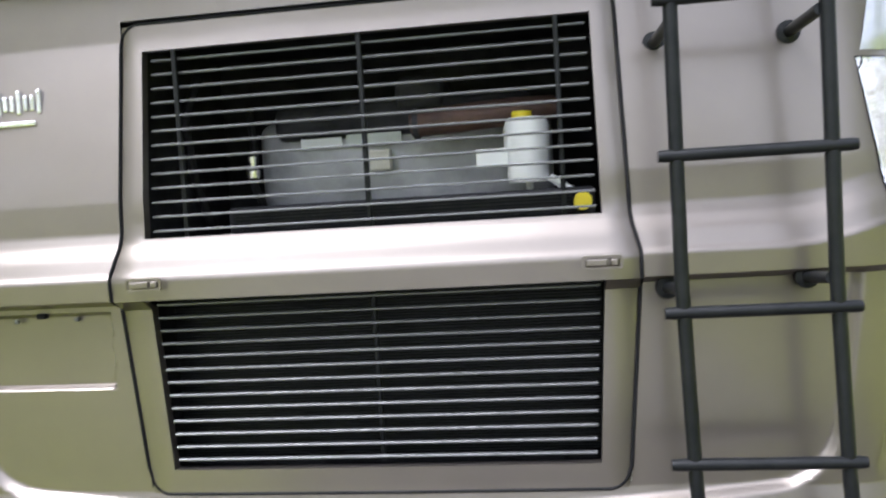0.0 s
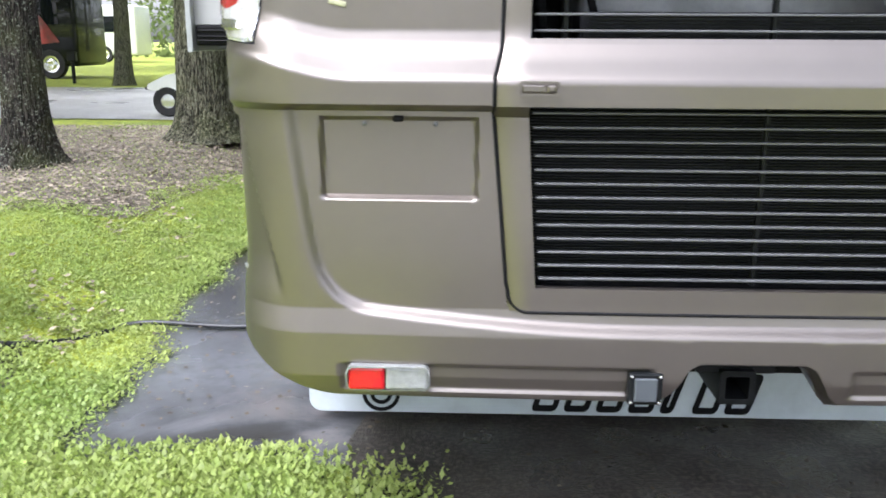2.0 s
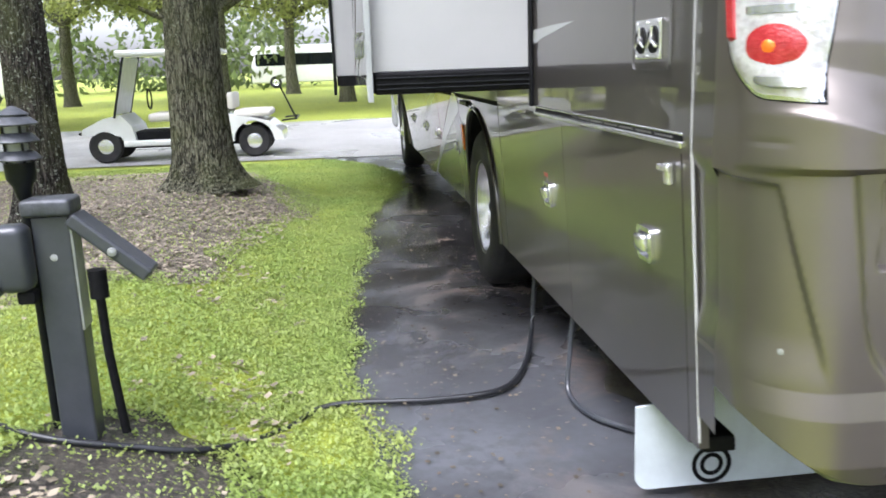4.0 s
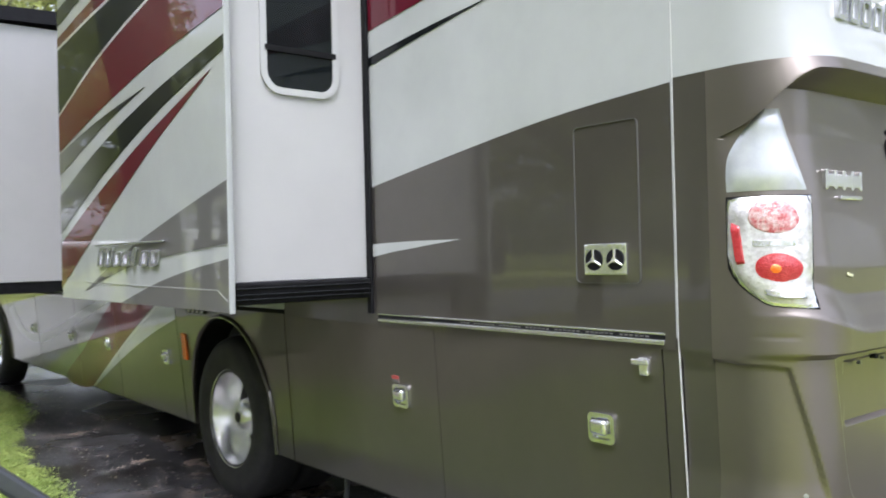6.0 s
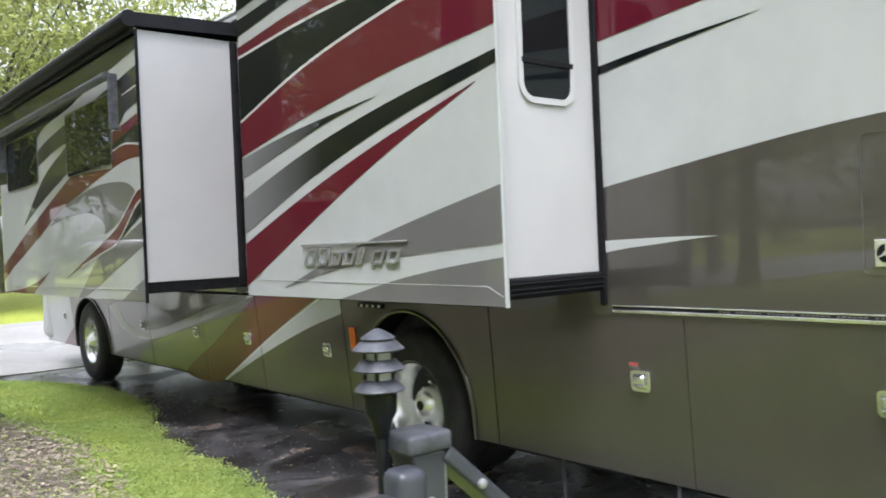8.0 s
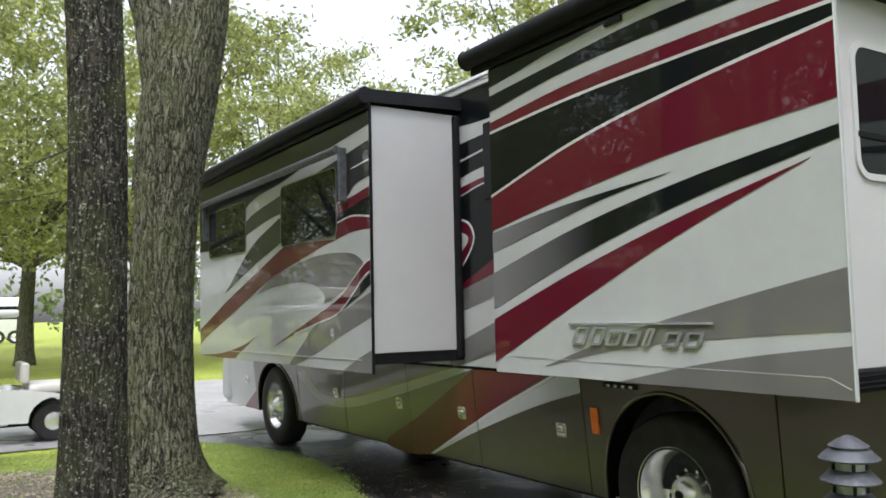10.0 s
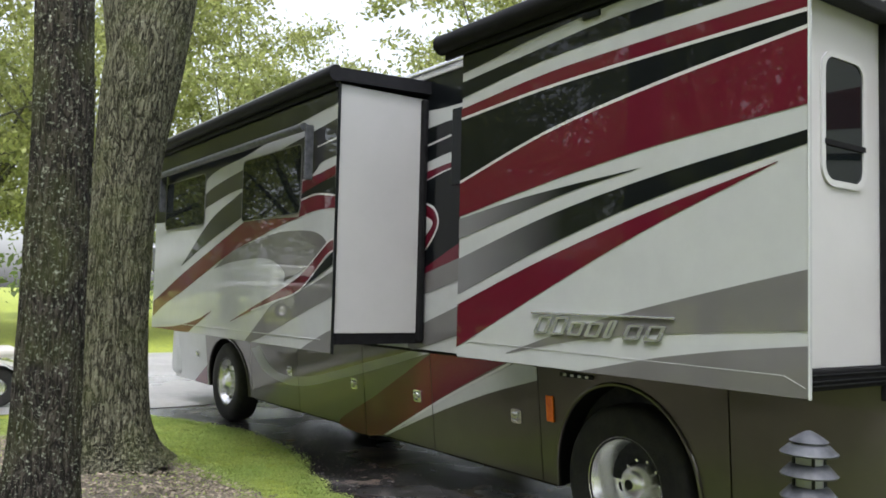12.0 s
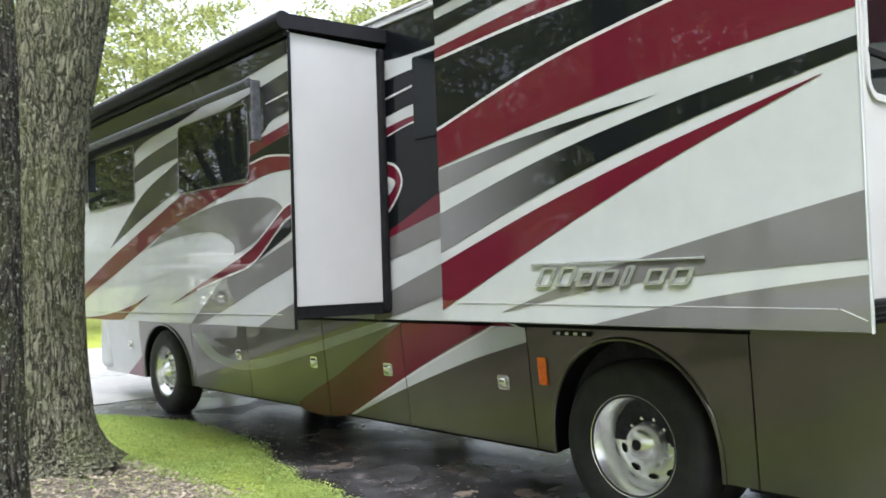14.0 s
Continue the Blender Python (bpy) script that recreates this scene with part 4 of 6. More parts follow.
band("wall_stripe", [(5.3, 2.80), (5.73, 2.772), (6.13, 2.697), (6.3, 2.68)], [(5.3, 2.25), (5.43, 2.204), (6.12, 1.927), (6.3, 1.85)], X1, BLACK, home)
band("scroll", [(6.3, 2.50), (6.139, 2.52), (5.95, 2.47), (5.875, 2.338), (5.95, 2.2), (6.133, 2.043), (6.3, 1.95)], [(6.3, 2.40), (6.3, 2.0)], X1 - 0.002, PINSTRIPE, home)
band("scroll", [(6.3, 2.485), (6.139, 2.505), (5.965, 2.455), (5.892, 2.338), (5.965, 2.21), (6.133, 2.06), (6.3, 1.97)], [(6.3, 2.40), (6.3, 2.02)], X1 - 0.004, RED, home)
band("scroll", [(6.3, 2.40), (6.145, 2.414), (5.985, 2.36), (5.975, 2.30), (6.126, 2.19), (6.3, 2.12)], [(6.3, 2.35), (6.3, 2.15)], X1 - 0.006, WHITE, home)
band("red_sweep", [(5.3, 2.245), (5.43, 2.204), (6.116, 1.927), (6.3, 1.85)], [(5.3, 2.09), (5.43, 2.056), (6.12, 1.881), (6.3, 1.83)], X1 - 0.001, RED, home)
band("grey_sweep", [(5.2, 2.11), (5.43, 2.056), (6.12, 1.881), (6.3, 1.83)], [(5.2, 1.92), (5.42, 1.873), (6.128, 1.698), (6.3, 1.65)], X1 - 0.002, GREY, home)
band("grey_sweep", [(5.2, 1.74), (5.42, 1.674), (6.126, 1.446), (6.3, 1.39)], [(5.2, 1.48), (5.43, 1.421), (6.136, 1.24), (6.3, 1.24)], X1 - 0.002, GREY, home)
part("wall_window", boxed(SIDE - 0.02, SIDE, 5.15, 5.70, 2.63, 3.28, 0.012), TINTED, home)

# lower side: baggage doors and wheel surrounds
LOW, TOP = 0.39, 1.212


def arch(yc, r, n=22):
    return [np.array((yc + r * math.cos(math.pi * k / n), 0.50 + (r + 0.045 if r < 0.65 else r - 0.11) * math.sin(math.pi * k / n))) for k in range(n + 1)]


def door_outline(y0, y1):
    return [np.array(q) for q in ((y0, LOW), (y1, LOW), (y1, TOP), (y0, TOP))]


doors = []
for y0, y1, m, nm in ((0.52, 1.685, TAUPE, "baggage_door"), (1.689, 3.01, TAUPE, "baggage_door"), (4.615, 5.96, TAUPE, "baggage_door"), (5.97, 7.11, TAUPE, "baggage_door"),
                      (7.12, 8.56, TAUPE, "baggage_door"), (8.57, 9.88, TAUPE, "baggage_door"), (11.46, 12.85, WHITE, "front_panel")):
    doors.append((y0, y1, plate(nm, door_outline(y0, y1), SIDE, m, home, 0.03, "glossy baggage door")))
for yc, r, y0, y1 in ((3.83, 0.615, 3.02, 4.605), (10.68, 0.70, 9.89, 11.45)):
    bm = bmesh.new()
    inner = [np.array((yc + r, LOW))] + arch(yc, r) + [np.array((yc - r, LOW))]
    outer = [np.array((y1, LOW))] + [np.array((y1 if k < 6 else y0 if k > 16 else yc + r - (2 * r) * (k - 6) / 10, TOP if 6 <= k <= 16 else 0.5 + (TOP - 0.5) * (k if k < 6 else 22 - k) / 6)) for k in range(23)] + [np.array((y0, LOW))]
    va = [bm.verts.new((SIDE, *q)) for q in inner]
    vb = [bm.verts.new((SIDE, *q)) for q in outer]
    for k in range(len(va) - 1):
        bm.faces.new((va[k], va[k + 1], vb[k + 1], vb[k]))
    for k, yy in ((7, y1), (18, y0)):
        bm.faces.new((vb[k - 1], vb[k], bm.verts.new((SIDE, yy, TOP))))
    g = bmesh.ops.extrude_face_region(bm, geom=list(bm.faces))
    bmesh.ops.translate(bm, vec=(0.03, 0, 0), verts=[v for v in g["geom"] if isinstance(v, bmesh.types.BMVert)])
    ws = part("wheel_surround", bm, TAUPE, home)
    part("arch_lip", tubed([(SIDE - 0.004, yc + r, LOW)] + [(SIDE - 0.004, q[0], q[1]) for q in arch(yc, r)] + [(SIDE - 0.002, yc - r, LOW)], 0.014, 8), TAUPE, ws, smooth=True)
    bm = bmesh.new()
    pts = [(yc + r, LOW)] + [tuple(q) for q in arch(yc, r)] + [(yc - r, LOW)]
    a = [bm.verts.new((SIDE + 0.02, p, q)) for p, q in pts]
    b = [bm.verts.new((SIDE + 0.62, p, q)) for p, q in pts]
    for k in range(len(a) - 1):
        bm.faces.new((a[k], a[k + 1], b[k + 1], b[k]))
    bm.faces.new(b)
    part("wheel_well", bm, RUBBER, home, smooth=True)
part("seam_backing", boxed(-1.255, -1.24, 0.5, 3.02, 0.42, 1.24), RUBBER, home)
part("seam_backing", boxed(-1.255, -1.24, 4.60, 9.9, 0.42, 1.24), RUBBER, home)
part("seam_backing", boxed(-1.255, -1.24, 11.44, 12.7, 0.42, 1.24), RUBBER, home)
part("sill", boxed(-1.245, -1.15, 0.5, 3.1, 0.36, 0.41, 0.01), RUBBER, home)
part("sill", boxed(-1.245, -1.15, 4.5, 9.9, 0.36, 0.41, 0.01), RUBBER, home)
rail = part("hinge_rail", boxed(SIDE - 0.012, SIDE + 0.02, 0.50, 2.09, 1.214, 1.232, 0.004), SILVER, home)
part("hinge_rail_upper", boxed(SIDE - 0.008, SIDE + 0.02, 0.50, 2.09, 1.246, 1.254, 0.003), SILVER, rail)
part("warning_strip", boxed(SIDE - 0.006, SIDE + 0.02, 0.50, 2.09, 1.2325, 1.2455), RUBBER, rail)
for k in range(46):
    y = 0.54 + 0.021 * k
    if k % 7:
        part("lettering_bar", boxed(SIDE - 0.0075, SIDE - 0.005, y, y + 0.014, 1.2365, 1.2425), GREY, rail)

X2 = SIDE - 0.002


def low_band(name, upper, lower, mat, x=X2):
    poly = outline(upper, list(reversed(lower)))
    for y0, y1, d in doors:
        q = clip(poly, y0, y1)
        if len(q) > 2:
            plate(name, q, x, mat, d)


low_band("red_sweep", [(4.70, 1.212), (5.95, 1.212)], [(4.70, 1.212), (4.95, 1.212), (5.8, 0.86), (6.80, 0.391), (7.66, 0.391), (5.95, 1.212)][:4] + [(7.66, 0.391), (6.9, 0.75), (5.95, 1.212)], RED)
low_band("pinstripe", [(4.93, 1.212), (5.8, 0.853), (6.79, 0.395)], [(4.88, 1.212), (5.75, 0.853), (6.74, 0.395)], PINSTRIPE, X2 - 0.002)
low_band("pale_sweep", [(4.615, 1.205), (4.88, 1.205), (5.78, 0.84), (6.74, 0.395)], [(4.615, 1.11), (5.2, 0.95), (6.0, 0.68), (6.74, 0.395)], WHITE)
low_band("pale_scroll", [(5.97, 1.212), (6.9, 0.99), (7.6, 0.84), (8.3, 0.70), (8.9, 0.66), (9.5, 0.76), (9.86, 1.0)], [(6.25, 1.212), (7.0, 1.06), (7.6, 0.93), (8.3, 0.80), (8.9, 0.76), (9.3, 0.83), (9.6, 1.05)], WHITE)
low_band("red_foot", [(11.46, 0.66), (12.0, 0.40)], [(11.46, 0.391), (12.0, 0.391)], RED)


def latch(y, z, w=0.115, h=0.105):
    """A chrome paddle latch with a bowl and lever."""
    p = part("door_latch", ring_frame(rounded(y - w / 2, y + w / 2, z - h / 2, z + h / 2, 0.02), rounded(y - w / 2 + 0.016, y + w / 2 - 0.016, z - h / 2 + 0.014, z + h / 2 - 0.014, 0.014),
                                      lambda u, v, d: (SIDE - d, u, v), 0.014), SILVER, home, "chrome paddle latch", True)
    part("latch_bowl", plate_of(rounded(y - w / 2 + 0.015, y + w / 2 - 0.015, z - h / 2 + 0.013, z + h / 2 - 0.013, 0.014), SIDE - 0.003), CHROME, p)
    part("latch_lever", boxed(SIDE - 0.034, SIDE - 0.002, y - w * 0.26, y + w * 0.34, z - h * 0.22, z + h * 0.30, 0.014, 4), SILVER, p, smooth=True)
    return p


def plate_of(poly, x, thick=0.002):
    bm = bmesh.new()
    f = bm.faces.new([bm.verts.new((x, float(a), float(b))) for a, b in poly])
    g = bmesh.ops.extrude_face_region(bm, geom=[f])
    bmesh.ops.translate(bm, vec=(thick, 0, 0), verts=[v for v in g["geom"] if isinstance(v, bmesh.types.BMVert)])
    return bm


for y, z in ((0.78, 0.907), (1.95, 0.88), (4.86, 0.82), (6.18, 0.825), (7.29, 0.821), (8.75, 0.82), (11.78, 0.80)):
    latch(y, z)
part("warning_sticker", boxed(SIDE - 0.003, SIDE + 0.001, 1.965, 2.02, 0.953, 0.968), STICKERRED, home)
part("warning_sticker", boxed(SIDE - 0.003, SIDE + 0.001, 1.965, 2.02, 0.938, 0.9525), GREY, home)
hook = part("door_catch", boxed(SIDE - 0.02, SIDE, 0.565, 0.60, 1.11, 1.17, 0.006), POLISHED, home)
part("catch_hook", boxed(SIDE - 0.028, SIDE - 0.01, 0.555, 0.625, 1.145, 1.165, 0.005), POLISHED, hook)
mk = part("side_marker", boxed(SIDE - 0.016, SIDE, 4.452, 4.525, 0.83, 1.015, 0.006), AMBER, home, "amber side marker")

# service hatch with twin fans
part("service_hatch", ring_frame(rounded(0.585, 0.862, 1.41, 1.955, 0.02), rounded(0.5868, 0.8602, 1.4118, 1.9532, 0.019), lambda u, v, w: (SIDE - 0.004 - w, u, v), 0.006), GREY, home)
part("hatch_leaf", plate_of(rounded(0.592, 0.855, 1.417, 1.948, 0.016), SIDE - 0.006, 0.004), TAUPE, home)
vp = part("fan_plate", boxed(SIDE - 0.016, SIDE - 0.005, 0.636, 0.819, 1.438, 1.545, 0.004), SILVER, home, "polished twin fan plate")
for y in (0.682, 0.773):
    part("fan_opening", lathe([(0, 0), (0.036, 0), (0.036, 0.004), (0, 0.004)], 28, "x", (SIDE - 0.0195, y, 1.49)), RUBBER, vp)
    for k in range(3):
        a = radians(90 + 120 * k)
        part("fan_spoke", tubed([(SIDE - 0.0215, y, 1.49), (SIDE - 0.0215, y + 0.036 * math.cos(a), 1.49 + 0.036 * math.sin(a))], 0.0045, 6), POLISHED, vp)
    part("fan_hub", lathe([(0, -0.004), (0.010, -0.003), (0.010, 0.003)], 16, "x", (SIDE - 0.022, y, 1.49)), POLISHED, vp)
for y in (0.645, 0.727, 0.81):
    for z in (1.447, 1.536):
        part("rivet", lathe([(0, -0.003), (0.004, -0.002), (0.004, 0.002)], 8, "x", (SIDE - 0.017, y, z)), POLISHED, vp)

part("step_lamp", boxed(SIDE - 0.02, SIDE, 4.05, 4.36, 1.165, 1.198, 0.006), BLACKMETAL, home)
for k in range(4):
    part("lamp_lens", boxed(SIDE - 0.024, SIDE - 0.016, 4.08 + 0.07 * k, 4.11 + 0.07 * k, 1.171, 1.192, 0.003), LENSCLEAR, home)

# the lower side leans in towards the ground, tilted so its paint reflects the lawn
TUCKED = ("baggage_door", "front_panel", "wheel_surround", "arch_lip", "wheel_well", "seam_backing", "sill", "red_sweep", "pinstripe", "pale_sweep", "pale_scroll", "red_foot", "door_latch",
          "latch_bowl", "latch_lever", "warning_sticker", "side_marker", "corner_panel", "corner_trim", "rear_corner", "rear_corner_return", "rear_bumper", "door_catch", "catch_hook")
for ob in [o for o in home.children_recursive if o.type == "MESH" and o.name.split(".")[0] in TUCKED]:
    for v in ob.data.vertices:
        if v.co.x < -1.1 and v.co.z < TOP:
            v.co.x += (0.06 + 0.04 * ease(3.6, 4.6, v.co.y)) * (TOP - v.co.z) * ease(0.05, 0.45, v.co.y)

# ---- rear slide ----
slide = part("slide_out", boxed(S1 + 0.012, -1.2, 2.16, 4.60, 1.42, 3.33, 0.004, 1), PANEL, home, "extended bedroom slide with burgundy, black and grey sweeps")
part("slide_face", boxed(S1, S1 + 0.02, 2.108, 4.603, 1.30, 3.35, 0.003, 1), WHITE, slide)
part("slide_edge", boxed(S1 - 0.0045, S1 + 0.022, 2.102, 2.11, 1.295, 3.36, 0.003, 1), WHITE, slide)
part("slide_seal", boxed(-1.302, -1.284, 2.120, 2.158, 1.25, 3.2, 0.006), RUBBER, slide)
part("slide_seal_bottom", boxed(S1 + 0.03, -1.29, 2.13, 2.19, 1.325, 1.42, 0.01), RUBBER, slide)
part("slide_floor", boxed(S1 + 0.03, -1.2, 2.19, 4.58, 1.33, 1.42), RUBBER, slide)
for z in (1.345, 1.365, 1.392):
    part("seal_rib", boxed(S1 + 0.035, -1.30, 2.122, 2.131, z, z + 0.006, 0.002, 1), BLACKMETAL, slide)
XS = S1 - 0.003
SP = (2.108, 4.603)
c2 = [(2.0, 3.30), (2.68, 3.258), (3.32, 3.249), (3.96, 3.206), (4.65, 3.158)]
c3 = [(2.0, 3.15), (2.37, 3.152), (3.11, 3.155), (3.85, 3.131), (4.65, 3.047)]
c4 = [(2.10, 3.075), (2.94, 3.071), (3.77, 3.051), (4.65, 2.973)]
c5 = [(2.10, 3.000), (2.94, 2.992), (3.77, 2.972), (4.65, 2.914)]
c6 = [(2.10, 2.925), (2.94, 2.833), (3.77, 2.700), (4.65, 2.472)]
c7 = [(2.10, 2.573), (2.94, 2.501), (3.77, 2.387), (4.65, 2.232)]
band("black_sweep", [(2.0, 3.36), (4.65, 3.36)], [(2.0, 3.36), (3.2, 3.33), (3.68, 3.306), (3.99, 3.286), (4.29, 3.251), (4.65, 3.217)], XS, BLACK, slide, SP)
band("black_sweep", c2, c3, XS, BLACK, slide, SP)
band("red_sweep", c4, c5, XS, RED, slide, SP)
band("pinstripe", c5, shifted(c5, -0.018), XS, PINSTRIPE, slide, SP)
band("black_sweep", shifted(c5, -0.018), c6, XS, BLACK, slide, SP)
band("pinstripe", c6, shifted(c6, -0.018), XS, PINSTRIPE, slide, SP)
band("red_sweep", shifted(c6, -0.018), c7, XS, RED, slide, SP)
band("grey_wedge", [(3.03, 2.397), (3.55, 2.356), (4.07, 2.303), (4.65, 2.218)], [(3.03, 2.397), (3.55, 2.317), (4.07, 2.208), (4.65, 2.078)], XS, FADE, slide, SP)
band("black_band", [(2.10, 2.461), (2.94, 2.345), (3.77, 2.182), (4.65, 1.942)], [(2.10, 2.402), (2.94, 2.232), (3.77, 2.002), (4.65, 1.697)], XS, FADE, slide, SP)
band("red_wedge", [(2.25, 2.337), (3.03, 2.147), (3.81, 1.920), (4.65, 1.633)], [(2.25, 2.335), (3.03, 2.056), (3.81, 1.724), (4.65, 1.342)], XS, RED, slide, SP)
band("grey_sweep", [(2.0, 1.875), (2.12, 1.851), (2.78, 1.713), (3.44, 1.558), (4.09, 1.360)], [(2.0, 1.592), (2.12, 1.588), (2.78, 1.544), (3.44, 1.477), (4.09, 1.355)], XS, GREY, slide, SP)
band("grey_sweep", [(2.0, 1.535), (2.12, 1.524), (2.54, 1.475), (2.96, 1.408), (3.46, 1.302)], [(2.0, 1.302), (3.46, 1.301)], XS, GREY, slide, SP)
part("crease", tubed([(XS, 2.23, 1.391), (XS, 4.47, 1.41)], 0.0018, 6), WHITE, slide)
part("crease", tubed([(XS, 2.22, 1.391), (XS, 2.12, 1.345)], 0.0022, 6), WHITE, slide)
badge_bars("badge_sign", 0.225, Matrix.Translation((XS - 0.006, 3.84, 1.497)) @ Matrix(((0, 0, -1, 0), (-1, 0, 0, 0), (0, 1, 0, 0), (0, 0, 0, 1))) @ Matrix.Diagonal((1.32, 0.66, 1, 1)), BADGE, slide, 0.007, 0.28)
part("badge_bar", boxed(XS - 0.014, XS - 0.002, 2.80, 3.85, 1.612, 1.624, 0.003), BADGE, slide)
# end window
wo, wi = rounded(-1.83, -1.435, 2.242, 2.87, 0.10), rounded(-1.80, -1.465, 2.272, 2.842, 0.07)
part("window_frame", ring_frame(wo, wi, lambda u, v, w: (u, 2.16 - w, v), 0.012), TRIM, slide, "white radius window frame", True)
bm = bmesh.new()
bm.faces.new([bm.verts.new((q[0], 2.155, q[1])) for q in wi])
part("window_pane", bm, TINTED, slide)
part("window_rail", boxed(-1.81, -1.45, 2.145, 2.155, 2.43, 2.455), RUBBER, slide)
# topper over the rear slide
topper = part("slide_topper", tubed([(S1 - 0.05, 2.02, 3.455), (S1 - 0.05, 4.80, 3.455)], 0.066, 16), AWNING, slide, "rolled black slide topper", True)
part("topper_cap", tubed([(S1 - 0.05, 4.80, 3.455), (S1 - 0.05, 4.83, 3.455)], [0.072, 0.05], 16), BLACKMETAL, topper, smooth=True)
part("topper_sheet", boxed(S1 - 0.05, -1.27, 2.05, 4.78, 3.50, 3.515), AWNING, topper)
part("topper_valance", boxed(S1 - 0.03, S1 - 0.005, 2.06, 4.78, 3.345, 3.40, 0.008), AWNING, topper)
part("topper_end", boxed(S1 - 0.02, -1.3, 2.05, 2.155, 3.08, 3.14, 0.01), AWNING, topper)
part("topper_bracket", boxed(S1 - 0.02, S1, 3.33, 3.46, 3.29, 3.325, 0.004), BLACKMETAL, topper)

# ---- front slide ----
big = part("slide_out", boxed(S2 + 0.012, -1.2, 6.075, 10.85, 1.38, 3.425, 0.004, 1), PANEL, home, "extended living room slide with scrolled graphics")
part("slide_face", boxed(S2 - 0.002, S2 + 0.02, 6.07, 10.88, 1.22, 3.44, 0.003, 1), WHITE, big)
part("slide_edge", boxed(S2 - 0.004, S2 + 0.022, 6.058, 6.07, 1.215, 3.42, 0.003, 1), BLACKMETAL, big)
part("slide_seal", boxed(-1.36, -1.30, 6.03, 6.13, 1.30, 3.42, 0.02), RUBBER, big)
part("slide_floor", boxed(S2 + 0.03, -1.2, 6.08, 10.8, 1.29, 1.38), RUBBER, big)
XB = S2 - 0.005
band("black_sweep", [(6.07, 3.44), (10.88, 3.44)], [(6.07, 3.26), (7.06, 3.174), (7.955, 3.062), (9.0, 2.948), (9.6, 2.55), (10.88, 2.55)], XB, BLACK, big)
band("charcoal_sweep", [(6.07, 3.13), (7.27, 2.999), (7.96, 2.934), (9.01, 2.789), (9.1, 2.6)], [(6.07, 2.83), (6.33, 2.795), (6.67, 2.69), (8.034, 2.736), (8.916, 2.636), (9.1, 2.6)], XB, DARKGREY, big)
band("pinstripe", [(6.07, 2.975), (6.4, 2.945)], [(6.07, 2.96), (6.4, 2.935)], XB - 0.002, PINSTRIPE, big)
band("black_sweep", [(8.0, 2.71), (8.228, 2.655), (8.927, 2.456), (9.807, 1.989)], [(8.0, 2.448), (8.939, 2.231), (9.807, 1.989)], XB, DARKGREY, big)
band("red_sweep", [(7.9, 2.41), (8.247, 2.313), (8.945, 2.118), (9.744, 1.896), (10.377, 1.698), (10.85, 1.55)], [(6.70, 2.362), (7.103, 2.308), (7.647, 2.211), (8.259, 2.102), (8.957, 1.910), (9.756, 1.684), (10.388, 1.519), (10.85, 1.36)], XB, RED, big)
band("red_sweep", [(6.07, 2.491), (6.25, 2.515), (6.432, 2.527), (6.70, 2.50)], [(6.07, 2.396), (6.25, 2.402), (6.438, 2.397), (6.72, 2.361)], XB, RED, big)
band("pinstripe", [(6.07, 2.506), (6.25, 2.53), (6.432, 2.542), (6.70, 2.515)], [(6.07, 2.491), (6.25, 2.515), (6.432, 2.527), (6.70, 2.50)], XB, PINSTRIPE, big)
band("black_sweep", [(6.07, 2.66), (6.34, 2.623), (6.67, 2.568)], [(6.07, 2.508), (6.25, 2.532), (6.432, 2.544), (6.70, 2.517)], XB - 0.001, BLACK, big)
band("red_sweep", [(6.07, 2.745), (6.335, 2.709), (6.667, 2.670)], [(6.07, 2.665), (6.34, 2.623), (6.67, 2.568)], XB - 0.002, RED, big)
plate("grey_crescent", outline([(8.74, 1.939), (8.259, 2.102), (7.648, 2.196), (7.106, 2.247), (6.626, 2.240), (6.362, 2.206), (6.21, 2.14), (6.22, 2.09), (6.373, 2.0), (6.644, 1.885), (6.981, 1.80)],
                               [(6.981, 1.80), (6.976, 1.879), (7.122, 1.957), (7.327, 2.007), (7.657, 2.022), (8.265, 1.996), (8.74, 1.939)]), XB, GREY, big)
rl_u = [(6.07, 2.14), (6.2, 2.094), (6.646, 1.853), (7.136, 1.699), (7.683, 1.55), (8.26, 1.384)]
rl_l = [(6.07, 2.045), (6.206, 1.988), (6.653, 1.72), (7.14, 1.619), (7.685, 1.516), (8.26, 1.384)]
band("red_sweep", rl_u, rl_l, XB - 0.002, RED, big)
band("pinstripe", shifted(rl_l[:5], 0.012), shifted(rl_l[:5], -0.004), XB - 0.004, PINSTRIPE, big)
band("pinstripe", shifted(rl_u[:4], 0.014), rl_u[:4], XB - 0.004, PINSTRIPE, big)
band("black_sweep", [(6.07, 2.04), (6.3, 1.92), (6.653, 1.72)], [(6.07, 1.935), (6.3, 1.85), (6.653, 1.72)], XB - 0.003, BLACK, big)
band("grey_sweep", [(6.07, 1.88), (6.653, 1.716), (7.193, 1.596), (7.466, 1.441), (7.815, 1.23)], [(6.07, 1.675), (6.665, 1.507), (7.155, 1.356), (7.66, 1.225), (7.815, 1.223)], XB, GREY, big)
band("grey_sweep", [(6.07, 1.41), (6.3, 1.335), (6.589, 1.229)], [(6.07, 1.223), (6.589, 1.223)], XB, GREY, big)
band("red_tip", [(8.765, 1.486), (9.259, 1.37), (10.0, 1.27), (10.85, 1.225)], [(8.765, 1.486), (9.35, 1.28), (9.6, 1.223), (10.85, 1.223)], XB, RED, big)
part("crease", tubed([(XB, 6.24, 1.322), (XB, 10.7, 1.30)], 0.004, 6), WHITE, big)
